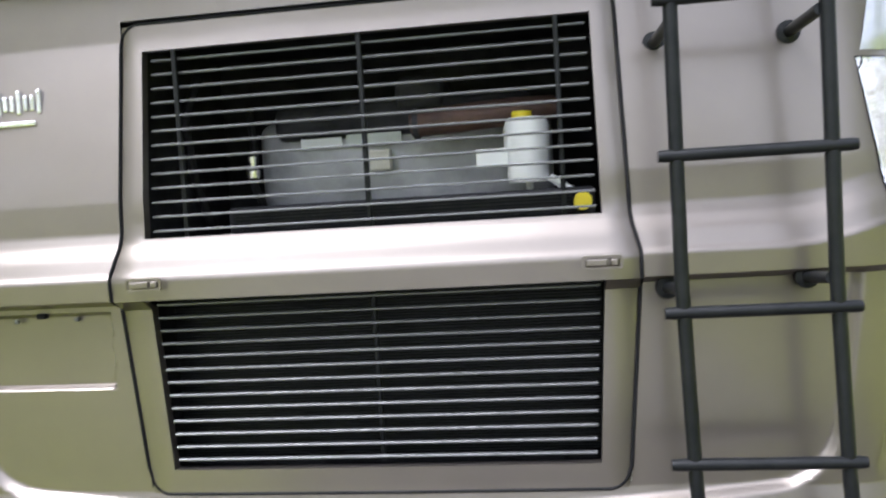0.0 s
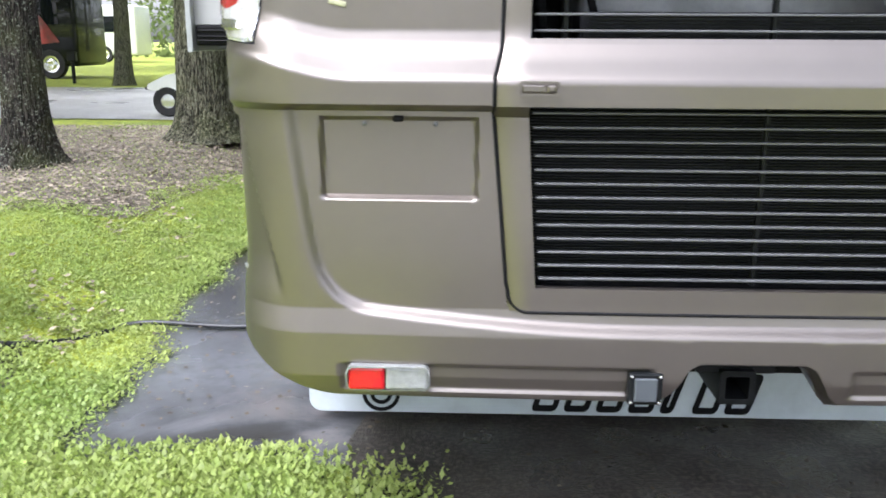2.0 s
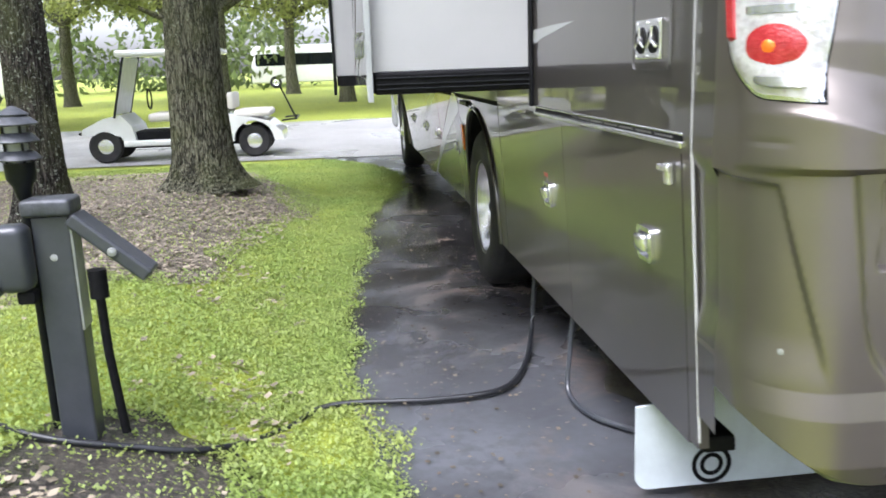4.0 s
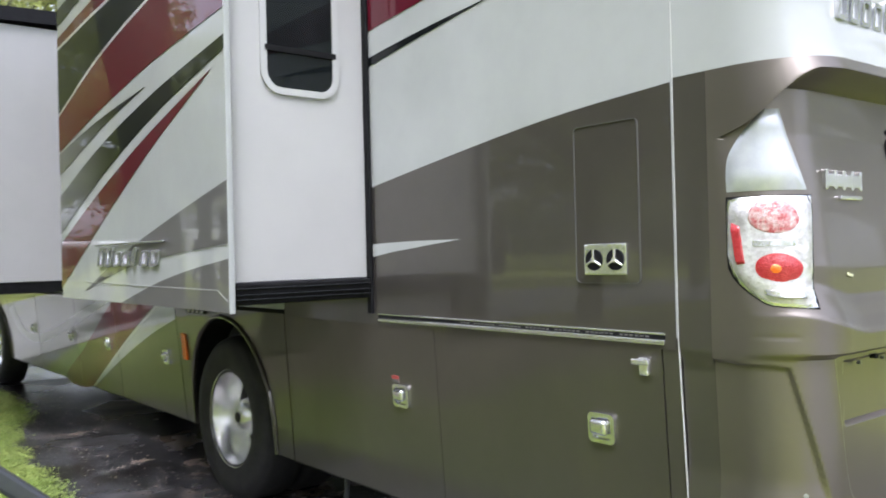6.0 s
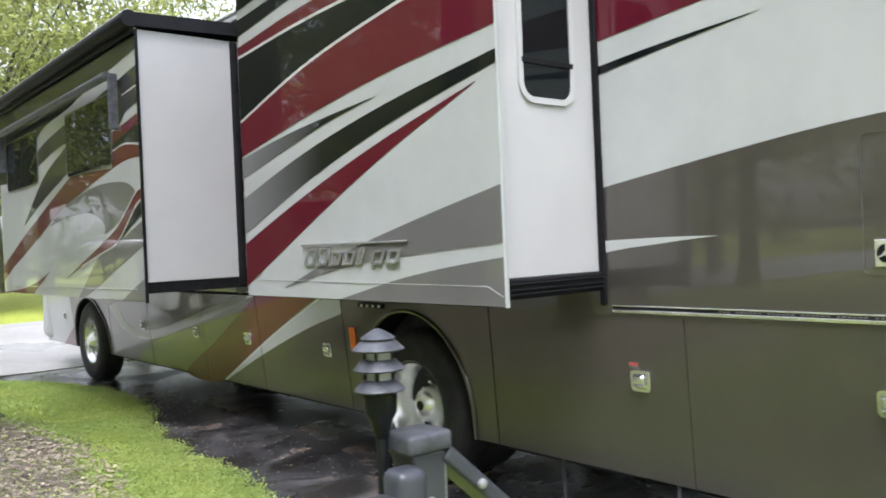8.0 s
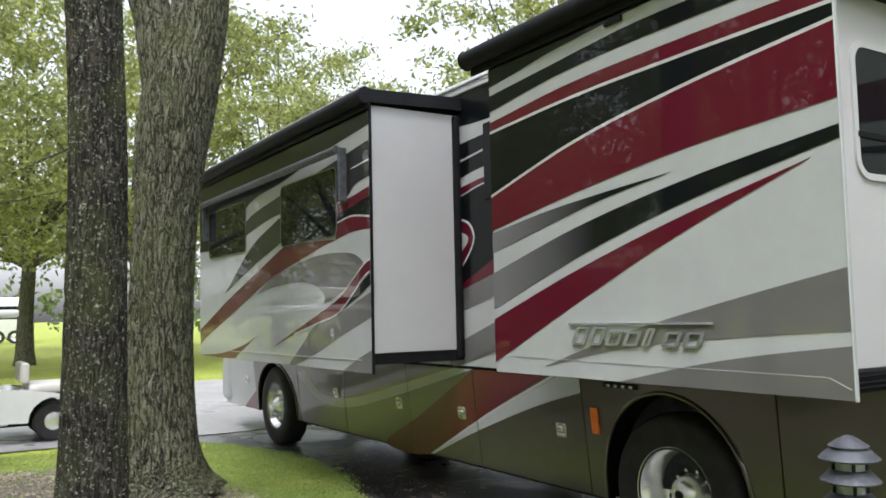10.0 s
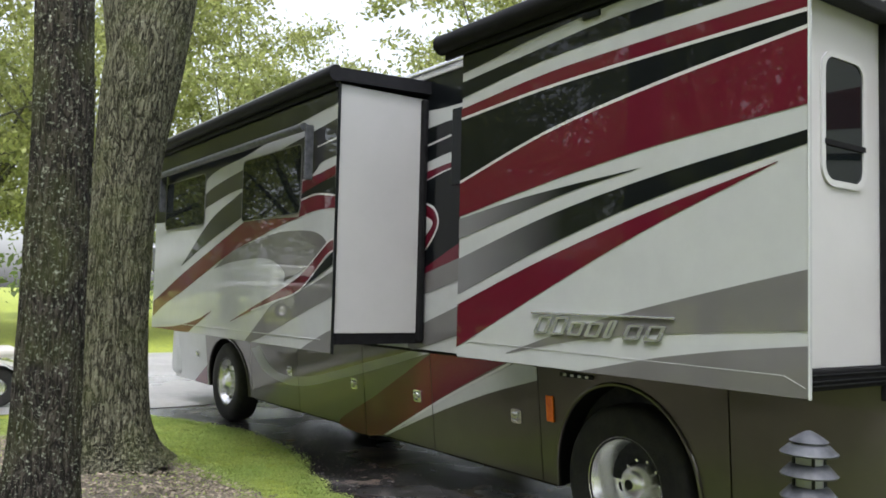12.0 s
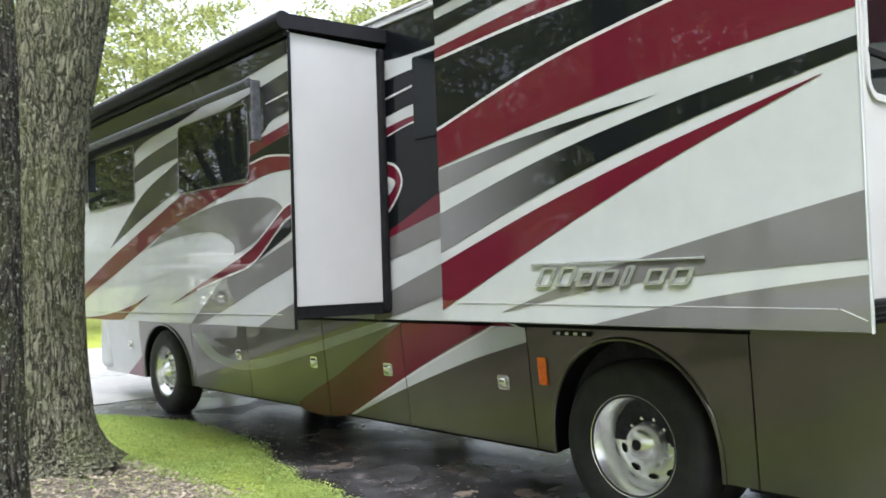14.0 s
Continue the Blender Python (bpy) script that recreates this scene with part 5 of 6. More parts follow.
for y0, y1, z0, z1 in ((6.69, 8.0, 2.40, 3.0), (9.08, 10.45, 2.44, 3.0)):
    o, i = rounded(y0 - 0.009, y1 + 0.009, z0 - 0.009, z1 + 0.009, 0.068), rounded(y0, y1, z0, z1, 0.06)
    part("window_frame", ring_frame(o, i, lambda u, v, w: (XB - 0.002 - w, u, v), 0.008), GREY, big, smooth=True)
    part("window_pane", plate_of(i, XB - 0.007, 0.004), TINTED, big)
bar = part("window_awning", tubed([(S2 - 0.09, 6.50, 3.115), (S2 - 0.09, 10.45, 3.115)], 0.036, 14), LAMPMETAL, big, "rolled window awning", True)
for y in (6.46, 10.46):
    part("awning_arm", boxed(S2 - 0.10, S2 - 0.02, y - 0.013, y + 0.013, 2.66, 3.13, 0.008), LAMPMETAL, bar)
topper2 = part("slide_topper", tubed([(S2 - 0.05, 6.02, 3.49), (S2 - 0.05, 11.0, 3.49)], 0.068, 16), AWNING, big, "rolled black slide topper", True)
part("topper_valance", boxed(S2 - 0.04, S2 - 0.01, 6.05, 10.95, 3.38, 3.45, 0.008), AWNING, topper2)
bm = bmesh.new()
vs = [bm.verts.new(c) for c in ((S2 - 0.06, 6.03, 3.435), (-1.27, 6.03, 3.47), (-1.27, 6.03, 3.58), (S2 - 0.06, 6.03, 3.545), (S2 - 0.06, 10.95, 3.435), (-1.27, 10.95, 3.47), (-1.27, 10.95, 3.58), (S2 - 0.06, 10.95, 3.545))]
for q in ((0, 1, 2, 3), (4, 5, 6, 7), (0, 1, 5, 4), (1, 2, 6, 5), (2, 3, 7, 6), (3, 0, 4, 7)):
    bm.faces.new([vs[k] for k in q])
part("topper_sheet", bm, AWNING, topper2)
# Thin pale strip along the topper's top edge.
part("topper_rail", boxed(S2 - 0.075, S2 - 0.045, 6.03, 10.95, 3.551, 3.566, 0.004), PINSTRIPE, topper2, "pale strip along the top edge of the topper")
mir = part("door_mirror", boxed(-1.75, -1.55, 12.55, 12.72, 1.95, 2.35, 0.04, 3), CHROME, home, smooth=True)
part("mirror_arm", tubed([(-1.28, 12.7, 2.4), (-1.45, 12.72, 2.42), (-1.62, 12.68, 2.36)], 0.02, 8), BLACKMETAL, mir)

# ---- wheels ----


def tyre_profile(x, w=0.27):
    return [(0.29, x), (0.32, x - 0.01), (0.40, x - 0.022), (0.47, x - 0.016), (0.503, x + 0.012), (0.517, x + 0.05), (0.517, x + w - 0.05), (0.50, x + w - 0.01), (0.42, x + w + 0.02), (0.29, x + w)]


def wheel(yc, front):
    w = new("wheel")
    w.parent = home
    part("tyre", lathe(tyre_profile(-1.235), 64, "x", (0, yc, 0.515)), TYRE, w, smooth=True)
    if front:
        prof = [(0.29, -1.232), (0.308, -1.242), (0.306, -1.236), (0.285, -1.222), (0.272, -1.19), (0.25, -1.165), (0.17, -1.175), (0.13, -1.185), (0.125, -1.22), (0.085, -1.25), (0.06, -1.275), (0, -1.28)]
        disc = -1.172
    else:
        prof = [(0.29, -1.232), (0.308, -1.242), (0.306, -1.236), (0.288, -1.222), (0.274, -1.17), (0.266, -1.16), (0.262, -1.05), (0.25, -1.03), (0.235, -1.022), (0.15, -1.032), (0.125, -1.036), (0.118, -1.10), (0.104, -1.15), (0.075, -1.178), (0.035, -1.19), (0, -1.191)]
        disc = -1.032
        part("inner_tyre", lathe(tyre_profile(-0.92), 40, "x", (0, yc, 0.515)), TYRE, w, smooth=True)
    part("rim", lathe(prof, 64, "x", (0, yc, 0.515)), POLISHED, w, smooth=True)
    for k in range(10):
        a = 2 * math.pi * (k + 0.5) / 10
        # Dark disc set on the rim, standing in for a shaded open hole.
        hole = part("hand_hole", lathe([(0, 0), (0.021, 0), (0.021, 0.006), (0, 0.006)], 16, "x"), RUBBER, w)
        hole.matrix_local = Matrix.Translation((disc - 0.008, yc + 0.215 * math.cos(a), 0.515 + 0.215 * math.sin(a))) @ Matrix.Rotation(a, 4, "X") @ Matrix.Diagonal((1, 0.75, 1.45, 1))
        b = 2 * math.pi * k / 10
        ln = 0.075 if front else 0.045
        part("lug_nut", lathe([(0.016, disc), (0.016, disc - ln * 0.5), (0.011, disc - ln * 0.85), (0, disc - ln)], 10, "x", (0, yc + 0.145 * math.cos(b), 0.515 + 0.145 * math.sin(b))), CHROME, w, smooth=True)
    if not front:
        part("hub_emblem", lathe([(0, -1.197), (0.032, -1.196), (0.032, -1.186)], 20, "x", (0, yc, 0.515)), BLACKMETAL, w)
    return w


wheel(3.815, False)
wheel(10.68, True)
part("axle", tubed([(-1.0, 3.815, 0.5), (1.1, 3.815, 0.5)], 0.1, 12), ENGINE, home)
for yc in (3.815, 10.68):
    part("far_tyre", lathe(tyre_profile(0.95), 40, "x", (0, yc, 0.515)), TYRE, home, smooth=True)

# ---- garden lamp and power pedestal ----
LX, LY = -3.22, 1.405
gz = height(LX, LY)
lamp = thing("garden_lamp", "weathered grey tiered pagoda lamp on a dark post", "lamp")
part("lamp_post", tubed([(LX, LY, gz - 0.1), (LX, LY, 1.06)], 0.017, 12), BLACKMETAL, lamp, smooth=True)
part("lamp_base", lathe([(0.017, 1.045), (0.024, 1.06), (0.032, 1.095), (0.047, 1.12), (0.05, 1.175), (0, 1.175)], 28, "z", (LX, LY, 0)), BLACKMETAL, lamp, smooth=True)
part("lamp_glass", lathe([(0, 1.17), (0.036, 1.17), (0.036, 1.31), (0, 1.31)], 28, "z", (LX, LY, 0)), LAMPGLASS, lamp, smooth=True)
for z in (1.187, 1.246):
    part("lamp_tier", lathe([(0.072, z - 0.004), (0.074, z), (0.050, z + 0.026), (0.038, z + 0.028), (0.038, z + 0.022), (0.062, z - 0.002)], 36, "z", (LX, LY, 0)), LAMPMETAL, lamp, smooth=True)
part("lamp_cap", lathe([(0.03, 1.300), (0.072, 1.298), (0.075, 1.303), (0.052, 1.325), (0.045, 1.327), (0.045, 1.332), (0.051, 1.334), (0.028, 1.350), (0.010, 1.36), (0, 1.362)], 36, "z", (LX, LY, 0)), LAMPMETAL, lamp, smooth=True)
for k in range(4):
    a = radians(45 + 90 * k)
    part("lamp_strut", tubed([(LX + 0.040 * math.cos(a), LY + 0.040 * math.sin(a), 1.16), (LX + 0.040 * math.cos(a), LY + 0.040 * math.sin(a), 1.31)], 0.005, 6), BLACKMETAL, lamp)

# ---- trees ----


def trunk_mesh(pts, radii, seed, ridge=0.035, n=56, rings_per=14):
    """A trunk with fissured bark, through points with a radius at each."""
    path = spline([(*p, r) for p, r in zip(pts, radii)], rings_per)
    bm = bmesh.new()
    rings = []
    for i, q in enumerate(path):
        x, y, z, r = q
        ring = []
        for k in range(n):
            a = 2 * math.pi * k / n
            c, s = math.cos(a), math.sin(a)
            w = 0.35 * noise.noise((c * 5 + seed, s * 5, z * 3.0))
            fissure = 1 - ease(0.0, 0.22, abs(noise.noise((c * r * 34 + w + seed, s * r * 34 + w, z * 4.6))))
            f = 1 - ridge * fissure + ridge * 0.5 * noise.noise((c * 7 + seed, s * 7, z * 1.6)) + 0.06 * noise.noise((c * 1.5, s * 1.5 + seed, z * 0.8))
            root = 1 + 0.22 * (1 - ease(0.0, 0.55, z)) * noise.noise((c * 1.9 + seed, s * 1.9, 0.5))
            ring.append(bm.verts.new((x + r * f * root * c, y + r * f * root * s, z)))
        rings.append(ring)
    for q, s in zip(rings, rings[1:]):
        for k in range(n):
            bm.faces.new((q[k], q[(k + 1) % n], s[(k + 1) % n], s[k]))
    return bm


def leaf_mesh(name, clumps, per, size, seed, mat):
    """A crown: leaves scattered in clumps."""
    rng = np.random.default_rng(seed)
    vs, fs = [], []
    for cx, cy, cz, r in clumps:
        p = rng.normal(size=(per, 3)) * np.array((r, r, r * 0.55)) * 0.55 + np.array((cx, cy, cz))
        u = rng.normal(size=(per, 3))
        u /= np.linalg.norm(u, axis=1)[:, None]
        v = np.cross(u, rng.normal(size=(per, 3)))
        v /= np.linalg.norm(v, axis=1)[:, None]
        L = size * rng.uniform(0.6, 1.35, per)[:, None]
        base = len(vs)
        q = np.stack([p - u * L, p + v * L * 0.45, p + u * L, p - v * L * 0.45], 1).reshape(-1, 3)
        vs.extend(map(tuple, q))
        fs.extend((base + 4 * k, base + 4 * k + 1, base + 4 * k + 2, base + 4 * k + 3) for k in range(per))
    me = bpy.data.meshes.new(name)
    me.from_pydata(vs, [], fs)
    me.materials.append(mat)
    return me


def crown_clumps(seed, z0, z1, radius, count):
    rng = np.random.default_rng(seed)
    out = []
    for _ in range(count):
        a, f = rng.uniform(0, 2 * math.pi), math.sqrt(rng.uniform(0.02, 1))
        g = rng.uniform(0, 1)
        rr = radius * f * (0.55 + 0.45 * math.sin(math.pi * min(1, g * 0.9 + 0.15)))
        out.append((rr * math.cos(a), rr * math.sin(a), z0 + (z1 - z0) * g + 0.8 * (1 - f), rng.uniform(0.45, 1.15)))
    return out


def limbs(bm, base, clumps, every, r):
    for cx, cy, cz, _ in clumps[::every]:
        b = Vector(base)
        e = Vector((cx, cy, cz))
        mid = b.lerp(e, 0.5) + Vector((0, 0, 0.5))
        tube(bm, [b, b.lerp(mid, 0.5) + Vector((0.1, 0.1, 0.1)), mid, e], [r, r * 0.7, r * 0.45, r * 0.12], 6)
    return bm


MESHES = {}
for v in range(3):
    cl = crown_clumps(11 + v, 3.3, 11.5, 5.8, 118)
    bmt = trunk_mesh([(0, 0, -0.2), (0.02, 0, 0.3), (0.05, 0.05, 1.5), (0.12, 0.0, 3.2), (0.2, 0.1, 5.2), (0.2, 0.2, 8.0)], [0.42, 0.30, 0.24, 0.21, 0.16, 0.07], v * 5.0, n=20, rings_per=5)
    limbs(bmt, (0.12, 0.05, 3.2), cl, 6, 0.12)
    me = bpy.data.meshes.new("trunk")
    bmt.to_mesh(me)
    bmt.free()
    me.materials.append(BARK)
    me.shade_smooth()
    MESHES[v] = (me, leaf_mesh("crown", cl, 150, 0.10, 40 + v, LEAF))


def far_tree(x, y, v, turn, size, label="tall oak with grey bark and loose green crown"):
    t = thing("oak_tree", label, "tree", "oaks of the park")
    t.matrix_world = Matrix.Translation((x, y, 0)) @ Matrix.Rotation(turn, 4, "Z") @ Matrix.Scale(size, 4)
    for nm, me in zip(("trunk", "crown"), MESHES[v]):
        o = new(nm, me)
        o.parent = t


# Those left of and behind the path are unseen, added for paint reflections and shade.
for i, (x, y, s) in enumerate(((-11.5, 24.1, 1.0), (-6.0, 27.5, 1.05), (1.0, 29.0, 1.1), (-17.5, 24.5, 1.0), (-1.8, 36, 1.2), (-9.5, 38, 1.2), (7.5, 33, 1.15), (-24, 35, 1.2), (-16, 44, 1.3),
                               (5, 46, 1.3), (14, 40, 1.2), (-33, 28, 1.1), (-5, 52, 1.4), (-12.0, 10.0, 0.95), (-14.5, 2.0, 1.0), (-15.0, -9.5, 1.0), (-18, -3, 1.1), (-20, 12, 1.1), (-4.5, -27, 1.05),
                               (5.5, -31, 1.1), (13, -6, 1.1), (11, 8, 1.1), (12, 20, 1.1), (-15, -24, 1.1), (20, 30, 1.2), (-28, 18, 1.1), (-13.0, 4.5, 1.0), (-12.5, -3.0, 1.0), (-16.0, 19.5, 1.0))):
    far_tree(x, y, i % 3, i * 1.7, s)

for nm, base, pts, rad_, fork, lb in (
        ("oak_tree", (-3.57, 7.2), [(0, 0, 0.02), (0.0, 0, 0.18), (0.0, 0.0, 0.5), (0.0, 0, 1.3), (0.05, 0.0, 2.4), (0.16, 0.0, 3.4), (0.34, -0.02, 4.3), (0.45, 0, 6.0)], [0.52, 0.38, 0.305, 0.268, 0.262, 0.315, 0.24, 0.16],
         [(0.10, 0, 3.1), (-0.05, 0.05, 4.0), (-0.5, 0.1, 5.5), (-0.9, 0.2, 7)], "thick oak trunk with deeply fissured grey bark"),
        ("oak_tree", (-4.46, 5.08), [(0, 0, 0.0), (0, 0, 0.15), (0.02, 0, 0.5), (0.03, 0, 1.3), (0.03, 0, 2.4), (0.0, 0, 3.4), (0, 0, 4.5), (0, 0, 6.5)], [0.34, 0.245, 0.186, 0.165, 0.158, 0.156, 0.15, 0.11],
         [(0.0, 0, 4.0), (0.2, 0.1, 4.8), (0.8, 0.2, 6.0)], "slim dark oak trunk with lichened bark")):
    t = thing(nm, lb, "tree", "oaks of the park")
    gx, gy = base
    t.location = (gx, gy, height(gx, gy))
    skin = BARK if gx > -4 else DARKBARK
    part("trunk", trunk_mesh(pts, rad_, gx, 0.055, 220, 30), skin, t, smooth=True)
    part("limb", tubed([Vector(p) for p in fork], [0.22 if gx > -4 else 0.12, 0.17 if gx > -4 else 0.09, 0.12, 0.06], 16), skin, t, smooth=True)
    cl = crown_clumps(int(-gx * 10), 6.5, 12, 4.2, 14)
    o = new("crown", leaf_mesh("crown", cl, 300, 0.07, 77, LEAF))
    o.parent = t

# A full ring; the stretch behind the path is unseen and only feeds reflections.
rng = np.random.default_rng(91)
ring = []
for _ in range(520):
    a = rng.uniform(0, 2 * math.pi)
    r = rng.uniform(62, 95)
    ring.append((r * math.cos(a), 5 + r * math.sin(a), abs(rng.normal()) * 5.5 + 0.5, rng.uniform(2.2, 4.5)))
tagged(new("distant_woods", leaf_mesh("distant_woods", ring, 120, 0.42, 92, FARLEAF)), "hazy green belt of distant trees", "woods", kind="stuff")

# ---- low growth ----


def scatter(name, count, place, size, seed, mat, label, category, tall=0.5, lift=0.01):
    """Countless small leaves over the ground."""
    rng = np.random.default_rng(seed)
    vs, fs = [], []
    made = 0
    while made < count:
        x, y = place(rng)
        if x is None:
            continue
        z = height(x, y) + lift
        a, L = rng.uniform(0, 2 * math.pi), size * rng.uniform(0.5, 1.4)
        up = rng.uniform(0.05, tall)
        u = np.array((math.cos(a), math.sin(a), up))
        v = np.array((-math.sin(a), math.cos(a), rng.uniform(-0.3, 0.3))) * 0.42
        p = np.array((x, y, z + rng.uniform(0, 0.03)))
        b = len(vs)
        vs.extend((tuple(p), tuple(p + (u * 0.5 + v) * L), tuple(p + u * L), tuple(p + (u * 0.5 - v) * L)))
        fs.append((b, b + 1, b + 2, b + 3))
        made += 1
    me = bpy.data.meshes.new(name)
    me.from_pydata(vs, [], fs)
    me.materials.append(mat)
    return tagged(new(name, me), label, category, kind="stuff")


def in_mulch(x, y):
    return ((x + 4.4) / 1.6) ** 2 + ((y - 6.3) / 3.2) ** 2 < 1 + 0.5 * noise.noise((x * 1.4, y * 1.4, 8.0)) or ((x + 7.2) / 1.9) ** 2 + ((y - 7.4) / 2.5) ** 2 < 1


def lawn_spot(rng):
    y = -0.8 + 12.6 * rng.uniform(0, 1) ** 1.25
    x = drive_left(max(y, 0.6)) + 0.05 + rng.normal() * 0.045 + 0.07 * noise.noise((y * 6, 1.2, 0.4)) - 4.2 * rng.uniform(0, 1) ** 1.5
    if noise.noise((x * 0.9, y * 0.9, 5.1)) + 0.5 * noise.noise((x * 2.9, y * 2.9, 1.7)) > 0.30 and rng.uniform() > 0.4:
        return None, None
    if in_mulch(x, y) and rng.uniform() > 0.16:
        return None, None
    if ((x + 2.95) / 0.36) ** 2 + ((y - 1.0) / 0.55) ** 2 < 1 and rng.uniform() > 0.15:
        return None, None
    return x, y


def edge_spot(rng):
    x = rng.uniform(-2.4, -0.6)
    if x > -1.3 and rng.uniform() < (x + 1.3) / 0.6:
        return None, None
    w = 0.12 + 0.16 * noise.noise((x * 3.0, 0.4, 0.2))
    y = 0.42 - w + rng.normal() * 0.16 - 0.1 * (x + 1.6)
    return (x, y) if y < 0.66 + 0.08 * noise.noise((x * 7, 3, 1)) and y > -0.6 else (None, None)


scatter("ground_cover", 380000, lawn_spot, 0.0145, 3, CLOVER, "dense low green clover and grass", "ground cover", 1.0)
scatter("grass_fringe", 36000, edge_spot, 0.016, 4, CLOVER, "bright green tufts along the pad edge", "grass", 1.6)


def mulch_spot(rng):
    c = ((-4.4, 6.3, 1.75, 3.5), (-7.2, 7.4, 1.8, 2.4))[int(rng.uniform() > 0.65)]
    a, r = rng.uniform(0, 2 * math.pi), math.sqrt(rng.uniform())
    return c[0] + c[2] * r * math.cos(a), c[1] + c[3] * r * math.sin(a)


scatter("leaf_litter", 20000, mulch_spot, 0.03, 5, LITTER, "dry brown fallen oak leaves", "leaf litter", 0.35, 0.03)


def pad_spot(rng):
    y = rng.uniform(-0.6, 9.5)
    return (rng.uniform(-1.2, 1.1), y) if y < 0.7 else (drive_left(y) + abs(rng.normal()) * 0.3, y) if rng.uniform() < 0.5 else (rng.uniform(-1.9, -0.9), y)


def lawn_litter(rng):
    x, y = rng.uniform(-5.2, -2.4), rng.uniform(0.4, 6.5)
    w = noise.noise((x * 0.9, y * 0.9, 5.1)) + 0.5 * noise.noise((x * 2.9, y * 2.9, 1.7))
    return (x, y) if w > 0.22 or rng.uniform() < 0.05 else (None, None)


scatter("lawn_litter", 2600, lawn_litter, 0.035, 15, LITTER, "brown fallen leaves among the clover", "leaf litter", 0.35, 0.012)
scatter("fallen_leaves", 1500, pad_spot, 0.02, 6, WETLEAF, "small fallen leaves on the wet asphalt", "fallen leaves", 0.15, 0.016)

# ---- hose ----
hz = 0.035
hs = tagged(part("water_hose", tubed(spline([(-4.2, 2.2, height(-4.2, 2.2) + 0.03), (-3.4, 1.35, height(-3.4, 1.35) + 0.022), (-2.9, 1.30, height(-2.9, 1.30) + 0.03), (-2.66, 1.40, height(-2.66, 1.40) + 0.025), (-2.45, 1.66, height(-2.45, 1.66) + 0.002), (-2.25, 1.83, hz), (-1.8, 1.80, hz), (-1.5, 1.86, hz), (-1.33, 2.16, hz), (-1.22, 2.5, 0.12), (-1.18, 2.55, 0.5)], 8), 0.013, 10), HOSE, smooth=True),
            "black rubber hose lying across the drive", "hose")

part("drain_hose", tubed(spline([(-1.18, 1.80, 0.50), (-1.20, 1.80, 0.36), (-1.22, 1.78, 0.2), (-1.24, 1.72, 0.05), (-1.2, 1.5, 0.035), (-1.05, 1.3, 0.035)], 8), 0.011, 8), PLASTICGREY, home, smooth=True)

# ---- pedestal ----
ped = thing("power_pedestal", "dark grey power pedestal with its lid propped open", "power pedestal")
PX, PY = -3.12, 1.365
gp = height(PX, PY)
part("post", boxed(PX - 0.06, PX + 0.06, PY - 0.05, PY + 0.05, gp - 0.05, 1.0, 0.008), PLASTICGREY, ped)
part("cap", boxed(PX - 0.085, PX + 0.075, PY - 0.07, PY + 0.07, 1.0, 1.058, 0.014, 3), LAMPMETAL, ped, smooth=True)
part("meter_box", boxed(PX - 0.165, PX - 0.061, PY - 0.13, PY - 0.03, 0.76, 0.985, 0.03, 4), PLASTICGREY, ped, smooth=True)
part("outlet_box", boxed(PX - 0.25, PX - 0.155, PY - 0.135, PY - 0.035, 0.75, 0.92, 0.02, 3), PLASTICGREY, ped, smooth=True)
part("box_ledge", boxed(PX - 0.12, PX - 0.062, PY - 0.10, PY - 0.04, 0.715, 0.76, 0.01), RUBBER, ped)
lid = part("open_lid", boxed(0, 0.32, -0.06, 0.06, -0.025, 0.025, 0.01), PLASTICGREY, ped)
lid.matrix_world = pose(PX + 0.06, PY, 0.99, 0, 42, 0)
part("lid_bolt", lathe([(0, 0.012), (0.014, 0.009), (0.016, 0)], 14, "z"), GALV, ped).matrix_world = pose(PX + 0.19, PY - 0.06, 0.87, 90, 0, 0)
part("inner_plate", boxed(PX + 0.056, PX + 0.066, PY - 0.045, PY + 0.045, 0.6, 0.985, 0.002, 1), GALV, ped)
part("plug", tubed([(PX + 0.115, PY, 0.80), (PX + 0.115, PY, 0.70)], 0.032, 12), RUBBER, ped, smooth=True)
part("plug_cord", tubed([(PX + 0.115, PY, 0.72), (PX + 0.12, PY, 0.5), (PX + 0.14, PY + 0.02, gp)], 0.016, 10), RUBBER, ped, smooth=True)
part("screw", lathe([(0, 0.006), (0.012, 0.004), (0.012, 0)], 12, "z"), GALV, ped).matrix_world = pose(PX, PY - 0.05, 0.86, 90, 0, 0)

# ---- golf cart ----

def prism(profile, y0, y1, bevel=0.02):
    """A body pressed from a side profile (x, z)."""
    bm = bmesh.new()
    f = bm.faces.new([bm.verts.new((x, y0, z)) for x, z in profile])
    g = bmesh.ops.extrude_face_region(bm, geom=[f])
    bmesh.ops.translate(bm, vec=(0, y1 - y0, 0), verts=[v for v in g["geom"] if isinstance(v, bmesh.types.BMVert)])
    return bm


cart = thing("golf_cart", "white stretched golf cart parked on the road edge", "golf cart")
CX, CY = -6.1, 13.5


def cpart(name, bm, mat, label="", smooth=False):
    bmesh.ops.translate(bm, vec=(CX, CY, 0.02), verts=bm.verts)
    return part(name, bm, mat, cart, label, smooth)


cpart("front_cowl", prism([(-0.36, 0.50), (-0.34, 0.58), (0.0, 0.74), (0.28, 0.80), (0.46, 0.60), (0.52, 0.30), (0.34, 0.30), (0.26, 0.44), (0.0, 0.50), (-0.26, 0.46)], -0.52, 0.52), CARTWHITE)
cpart("bumper", tubed([(-0.42, -0.4, 0.5), (-0.44, 0.0, 0.5), (-0.42, 0.4, 0.5)], 0.025, 8), RUBBER)
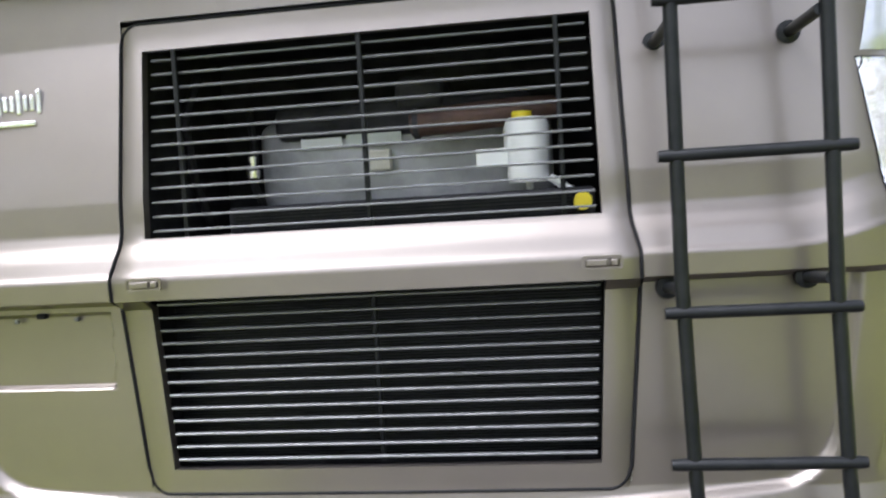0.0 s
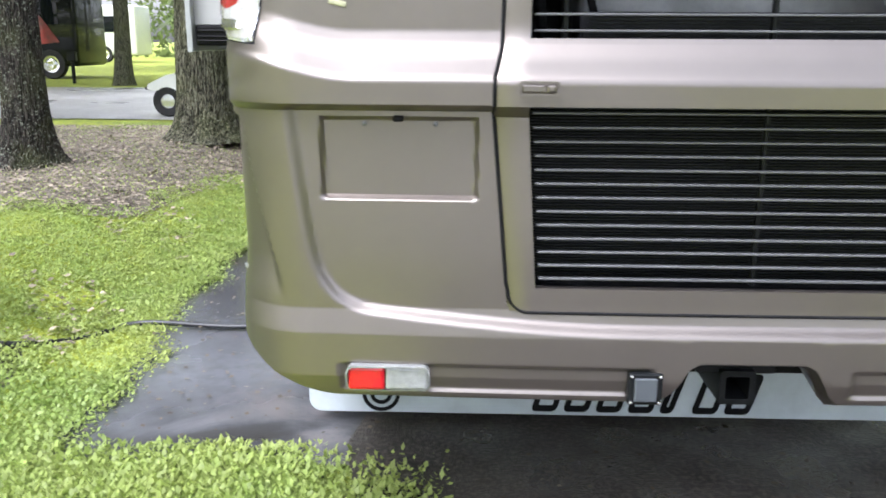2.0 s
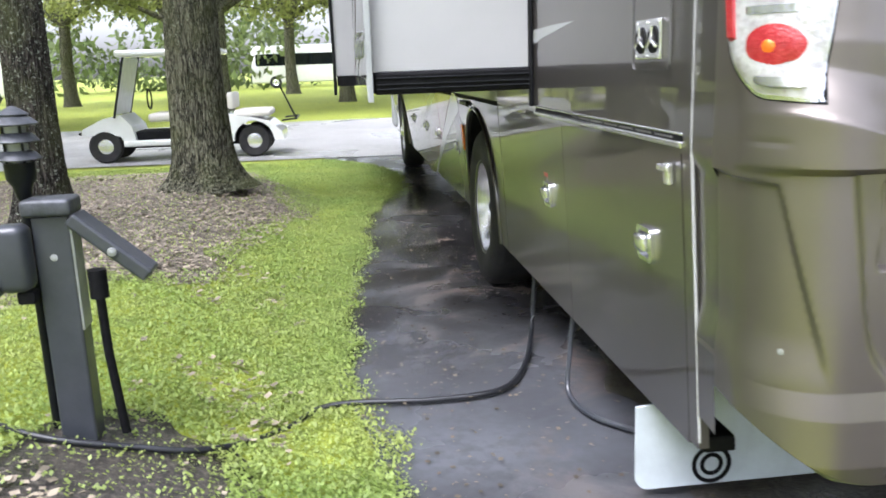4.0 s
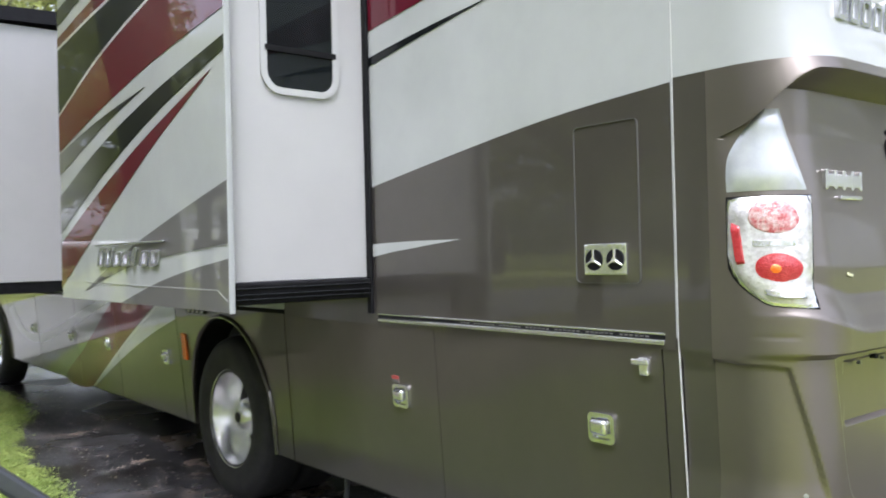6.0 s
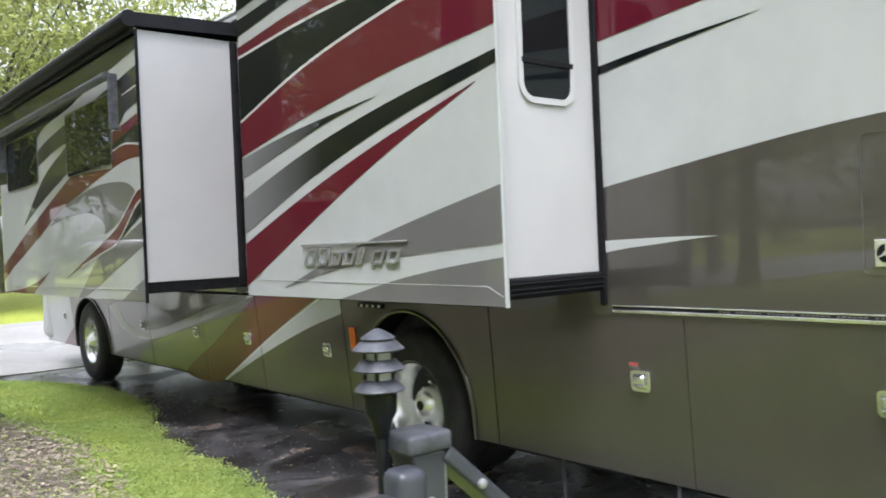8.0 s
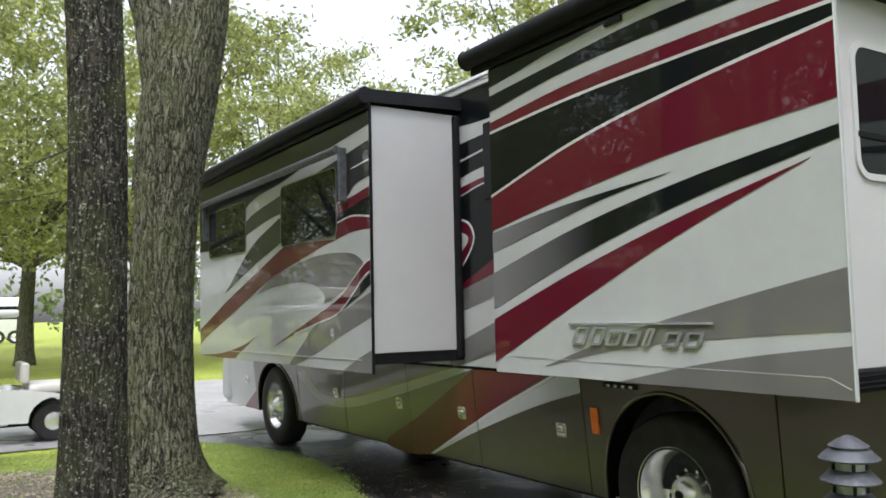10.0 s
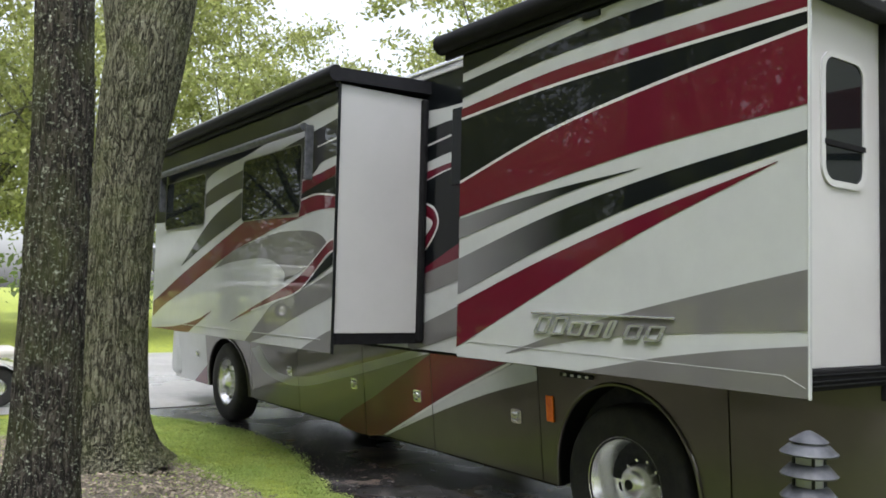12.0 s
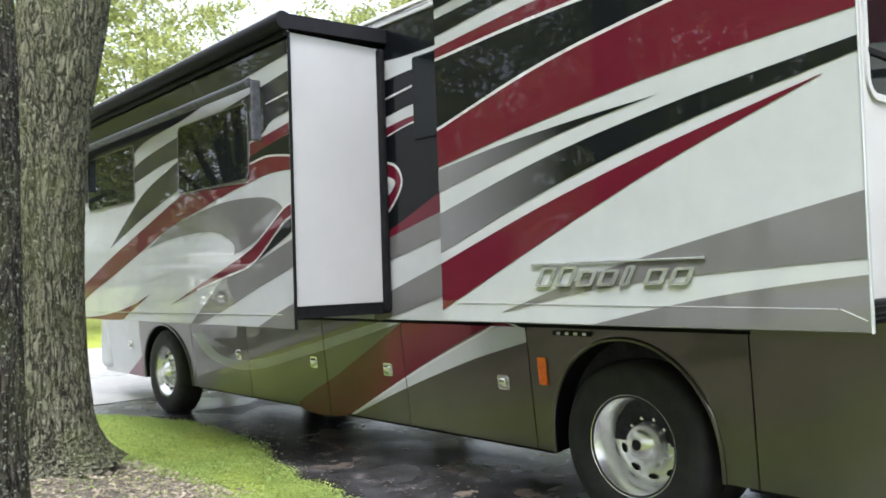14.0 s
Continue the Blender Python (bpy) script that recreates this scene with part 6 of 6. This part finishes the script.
cpart("floor_pan", boxed(0.3, 1.9, -0.55, 0.55, 0.26, 0.36, 0.03), CARTWHITE)
cpart("chassis", boxed(-0.2, 2.7, -0.38, 0.38, 0.22, 0.5, 0.02), RUBBER)


fender = [(2.47 + 0.34 * math.cos(radians(a)), 0.28 + 0.34 * math.sin(radians(a))) for a in range(0, 181, 20)]
cpart("rear_body", prism([(1.62, 0.30), (1.60, 0.70), (1.70, 0.76), (2.05, 0.74), (2.45, 0.68), (2.75, 0.60), (2.95, 0.42), (2.98, 0.28)] + fender, -0.58, 0.58), CARTWHITE)
cpart("rear_seat", boxed(2.15, 2.78, -0.5, 0.5, 0.68, 0.80, 0.05, 3), SEAT, smooth=True)
cpart("rear_backrest", boxed(2.05, 2.16, -0.45, 0.45, 0.82, 1.1, 0.04, 3), SEAT, smooth=True)
cpart("seat", boxed(0.73, 1.19, -0.5, 0.5, 0.66, 0.80, 0.05, 3), SEAT, smooth=True)
cpart("seat_back", boxed(1.15, 1.24, -0.5, 0.5, 0.85, 1.15, 0.04, 3), SEAT, smooth=True)
cpart("roof", boxed(0.32, 2.0, -0.62, 0.62, 1.74, 1.85, 0.04, 3), CARTWHITE, smooth=True)
for x, b in ((0.45, 0.2), (1.52, 1.5), (1.72, 1.66)):
    for y in (-0.55, 0.55):
        cpart("roof_post", tubed([(x, y, 1.75), (b, y, 0.75)], 0.02, 8), BLACKMETAL)
cpart("windscreen", prism([(0.20, 0.80), (0.22, 0.80), (0.46, 1.72), (0.44, 1.72)], -0.5, 0.5), FROST)
cpart("steering_wheel", tubed([(0.62, 0.3 + 0.17 * math.cos(k * math.pi / 8), 1.02 + 0.17 * math.sin(k * math.pi / 8)) for k in range(17)], 0.015, 6), RUBBER)
cpart("bag_rack", tubed([(2.95, -0.5, 0.6), (3.2, -0.5, 0.62), (3.2, 0.5, 0.62), (2.95, 0.5, 0.6)], 0.018, 6), BLACKMETAL)
cpart("rack_upright", tubed([(3.2, -0.5, 0.62), (2.95, -0.5, 1.2)], 0.016, 6), BLACKMETAL)
for x in (0.0, 2.47):
    for y in (-0.52, 0.42):
        bm = lathe([(0.13, 0), (0.245, -0.01), (0.275, 0.02), (0.275, 0.1), (0.245, 0.13), (0.13, 0.12)], 24, "z")
        bmesh.ops.rotate(bm, matrix=Matrix.Rotation(radians(-90), 3, "X"), verts=bm.verts)
        bmesh.ops.translate(bm, vec=(x, y, 0.275), verts=bm.verts)
        cpart("tyre", bm, TYRE, smooth=True)
        bm = lathe([(0, 0.005), (0.06, 0.0), (0.14, 0.02), (0.14, 0.1), (0, 0.1)], 20, "z")
        bmesh.ops.rotate(bm, matrix=Matrix.Rotation(radians(-90), 3, "X"), verts=bm.verts)
        bmesh.ops.translate(bm, vec=(x, y, 0.275), verts=bm.verts)
        cpart("hubcap", bm, POLISHED, smooth=True)

# ---- distant coaches ----


def coach(x0, x1, y, mat, label, graphic=True):
    c = thing("parked_coach", label, "coach", "parked coaches")
    part("body", boxed(x0, x1, y, y + 2.5, 0.45, 3.6, 0.15, 3), mat, c, smooth=True)
    part("window_band", boxed(x0 + 0.4, x1 - 0.6, y - 0.012, y + 0.02, 1.9, 2.9, 0.01), TINTED, c)
    if graphic:
        bm = bmesh.new()
        vs = [bm.verts.new((x0 + (x1 - x0) * a, y - 0.02, z)) for a, z in ((0.05, 1.05), (0.55, 1.25), (0.75, 1.75), (0.82, 2.6), (0.9, 2.2), (0.95, 1.3), (0.7, 0.95), (0.3, 0.85))]
        bmesh.ops.triangulate(bm, faces=[bm.faces.new(vs)])
        part("graphic", bm, GRAPHIC, c)
    for x in (x1 - 1.0, x1 - 2.2, x0 + 2.0):
        for nm, m, prof in (("tyre", TYRE, [(0.28, 0.0), (0.5, -0.01), (0.52, 0.05), (0.52, 0.25), (0, 0.25)]), ("rim", POLISHED, [(0, 0.03), (0.12, -0.02), (0.2, 0.03), (0.3, -0.015), (0.3, 0.1), (0, 0.1)])):
            bm = lathe(prof, 24, "z")
            bmesh.ops.rotate(bm, matrix=Matrix.Rotation(radians(-90), 3, "X"), verts=bm.verts)
            bmesh.ops.translate(bm, vec=(x, y - 0.02, 0.53), verts=bm.verts)
            part(nm, bm, m, c, smooth=True)


coach(-27.0, -14.7, 28.0, BLACK, "black touring coach with orange and red graphics")
coach(-9.5, 2.0, 72.0, CARTWHITE, "white touring coach far across the park", False)
coach(-34, -22, 52.0, CARTWHITE, "white touring coach among far trees", False)
for i, x in enumerate((-13.5, -10.2)):
    h = thing("site_hydrant", "dark site post on the far lawn", "post", "site posts")
    part("post", tubed([(x, 25 + i * 6, 0), (x, 25 + i * 6, 0.9)], 0.06, 8), BLACKMETAL, h)
    part("head", boxed(x - 0.14, x + 0.14, 24.9 + i * 6, 25.1 + i * 6, 0.7, 1.0, 0.03), BLACKMETAL, h)
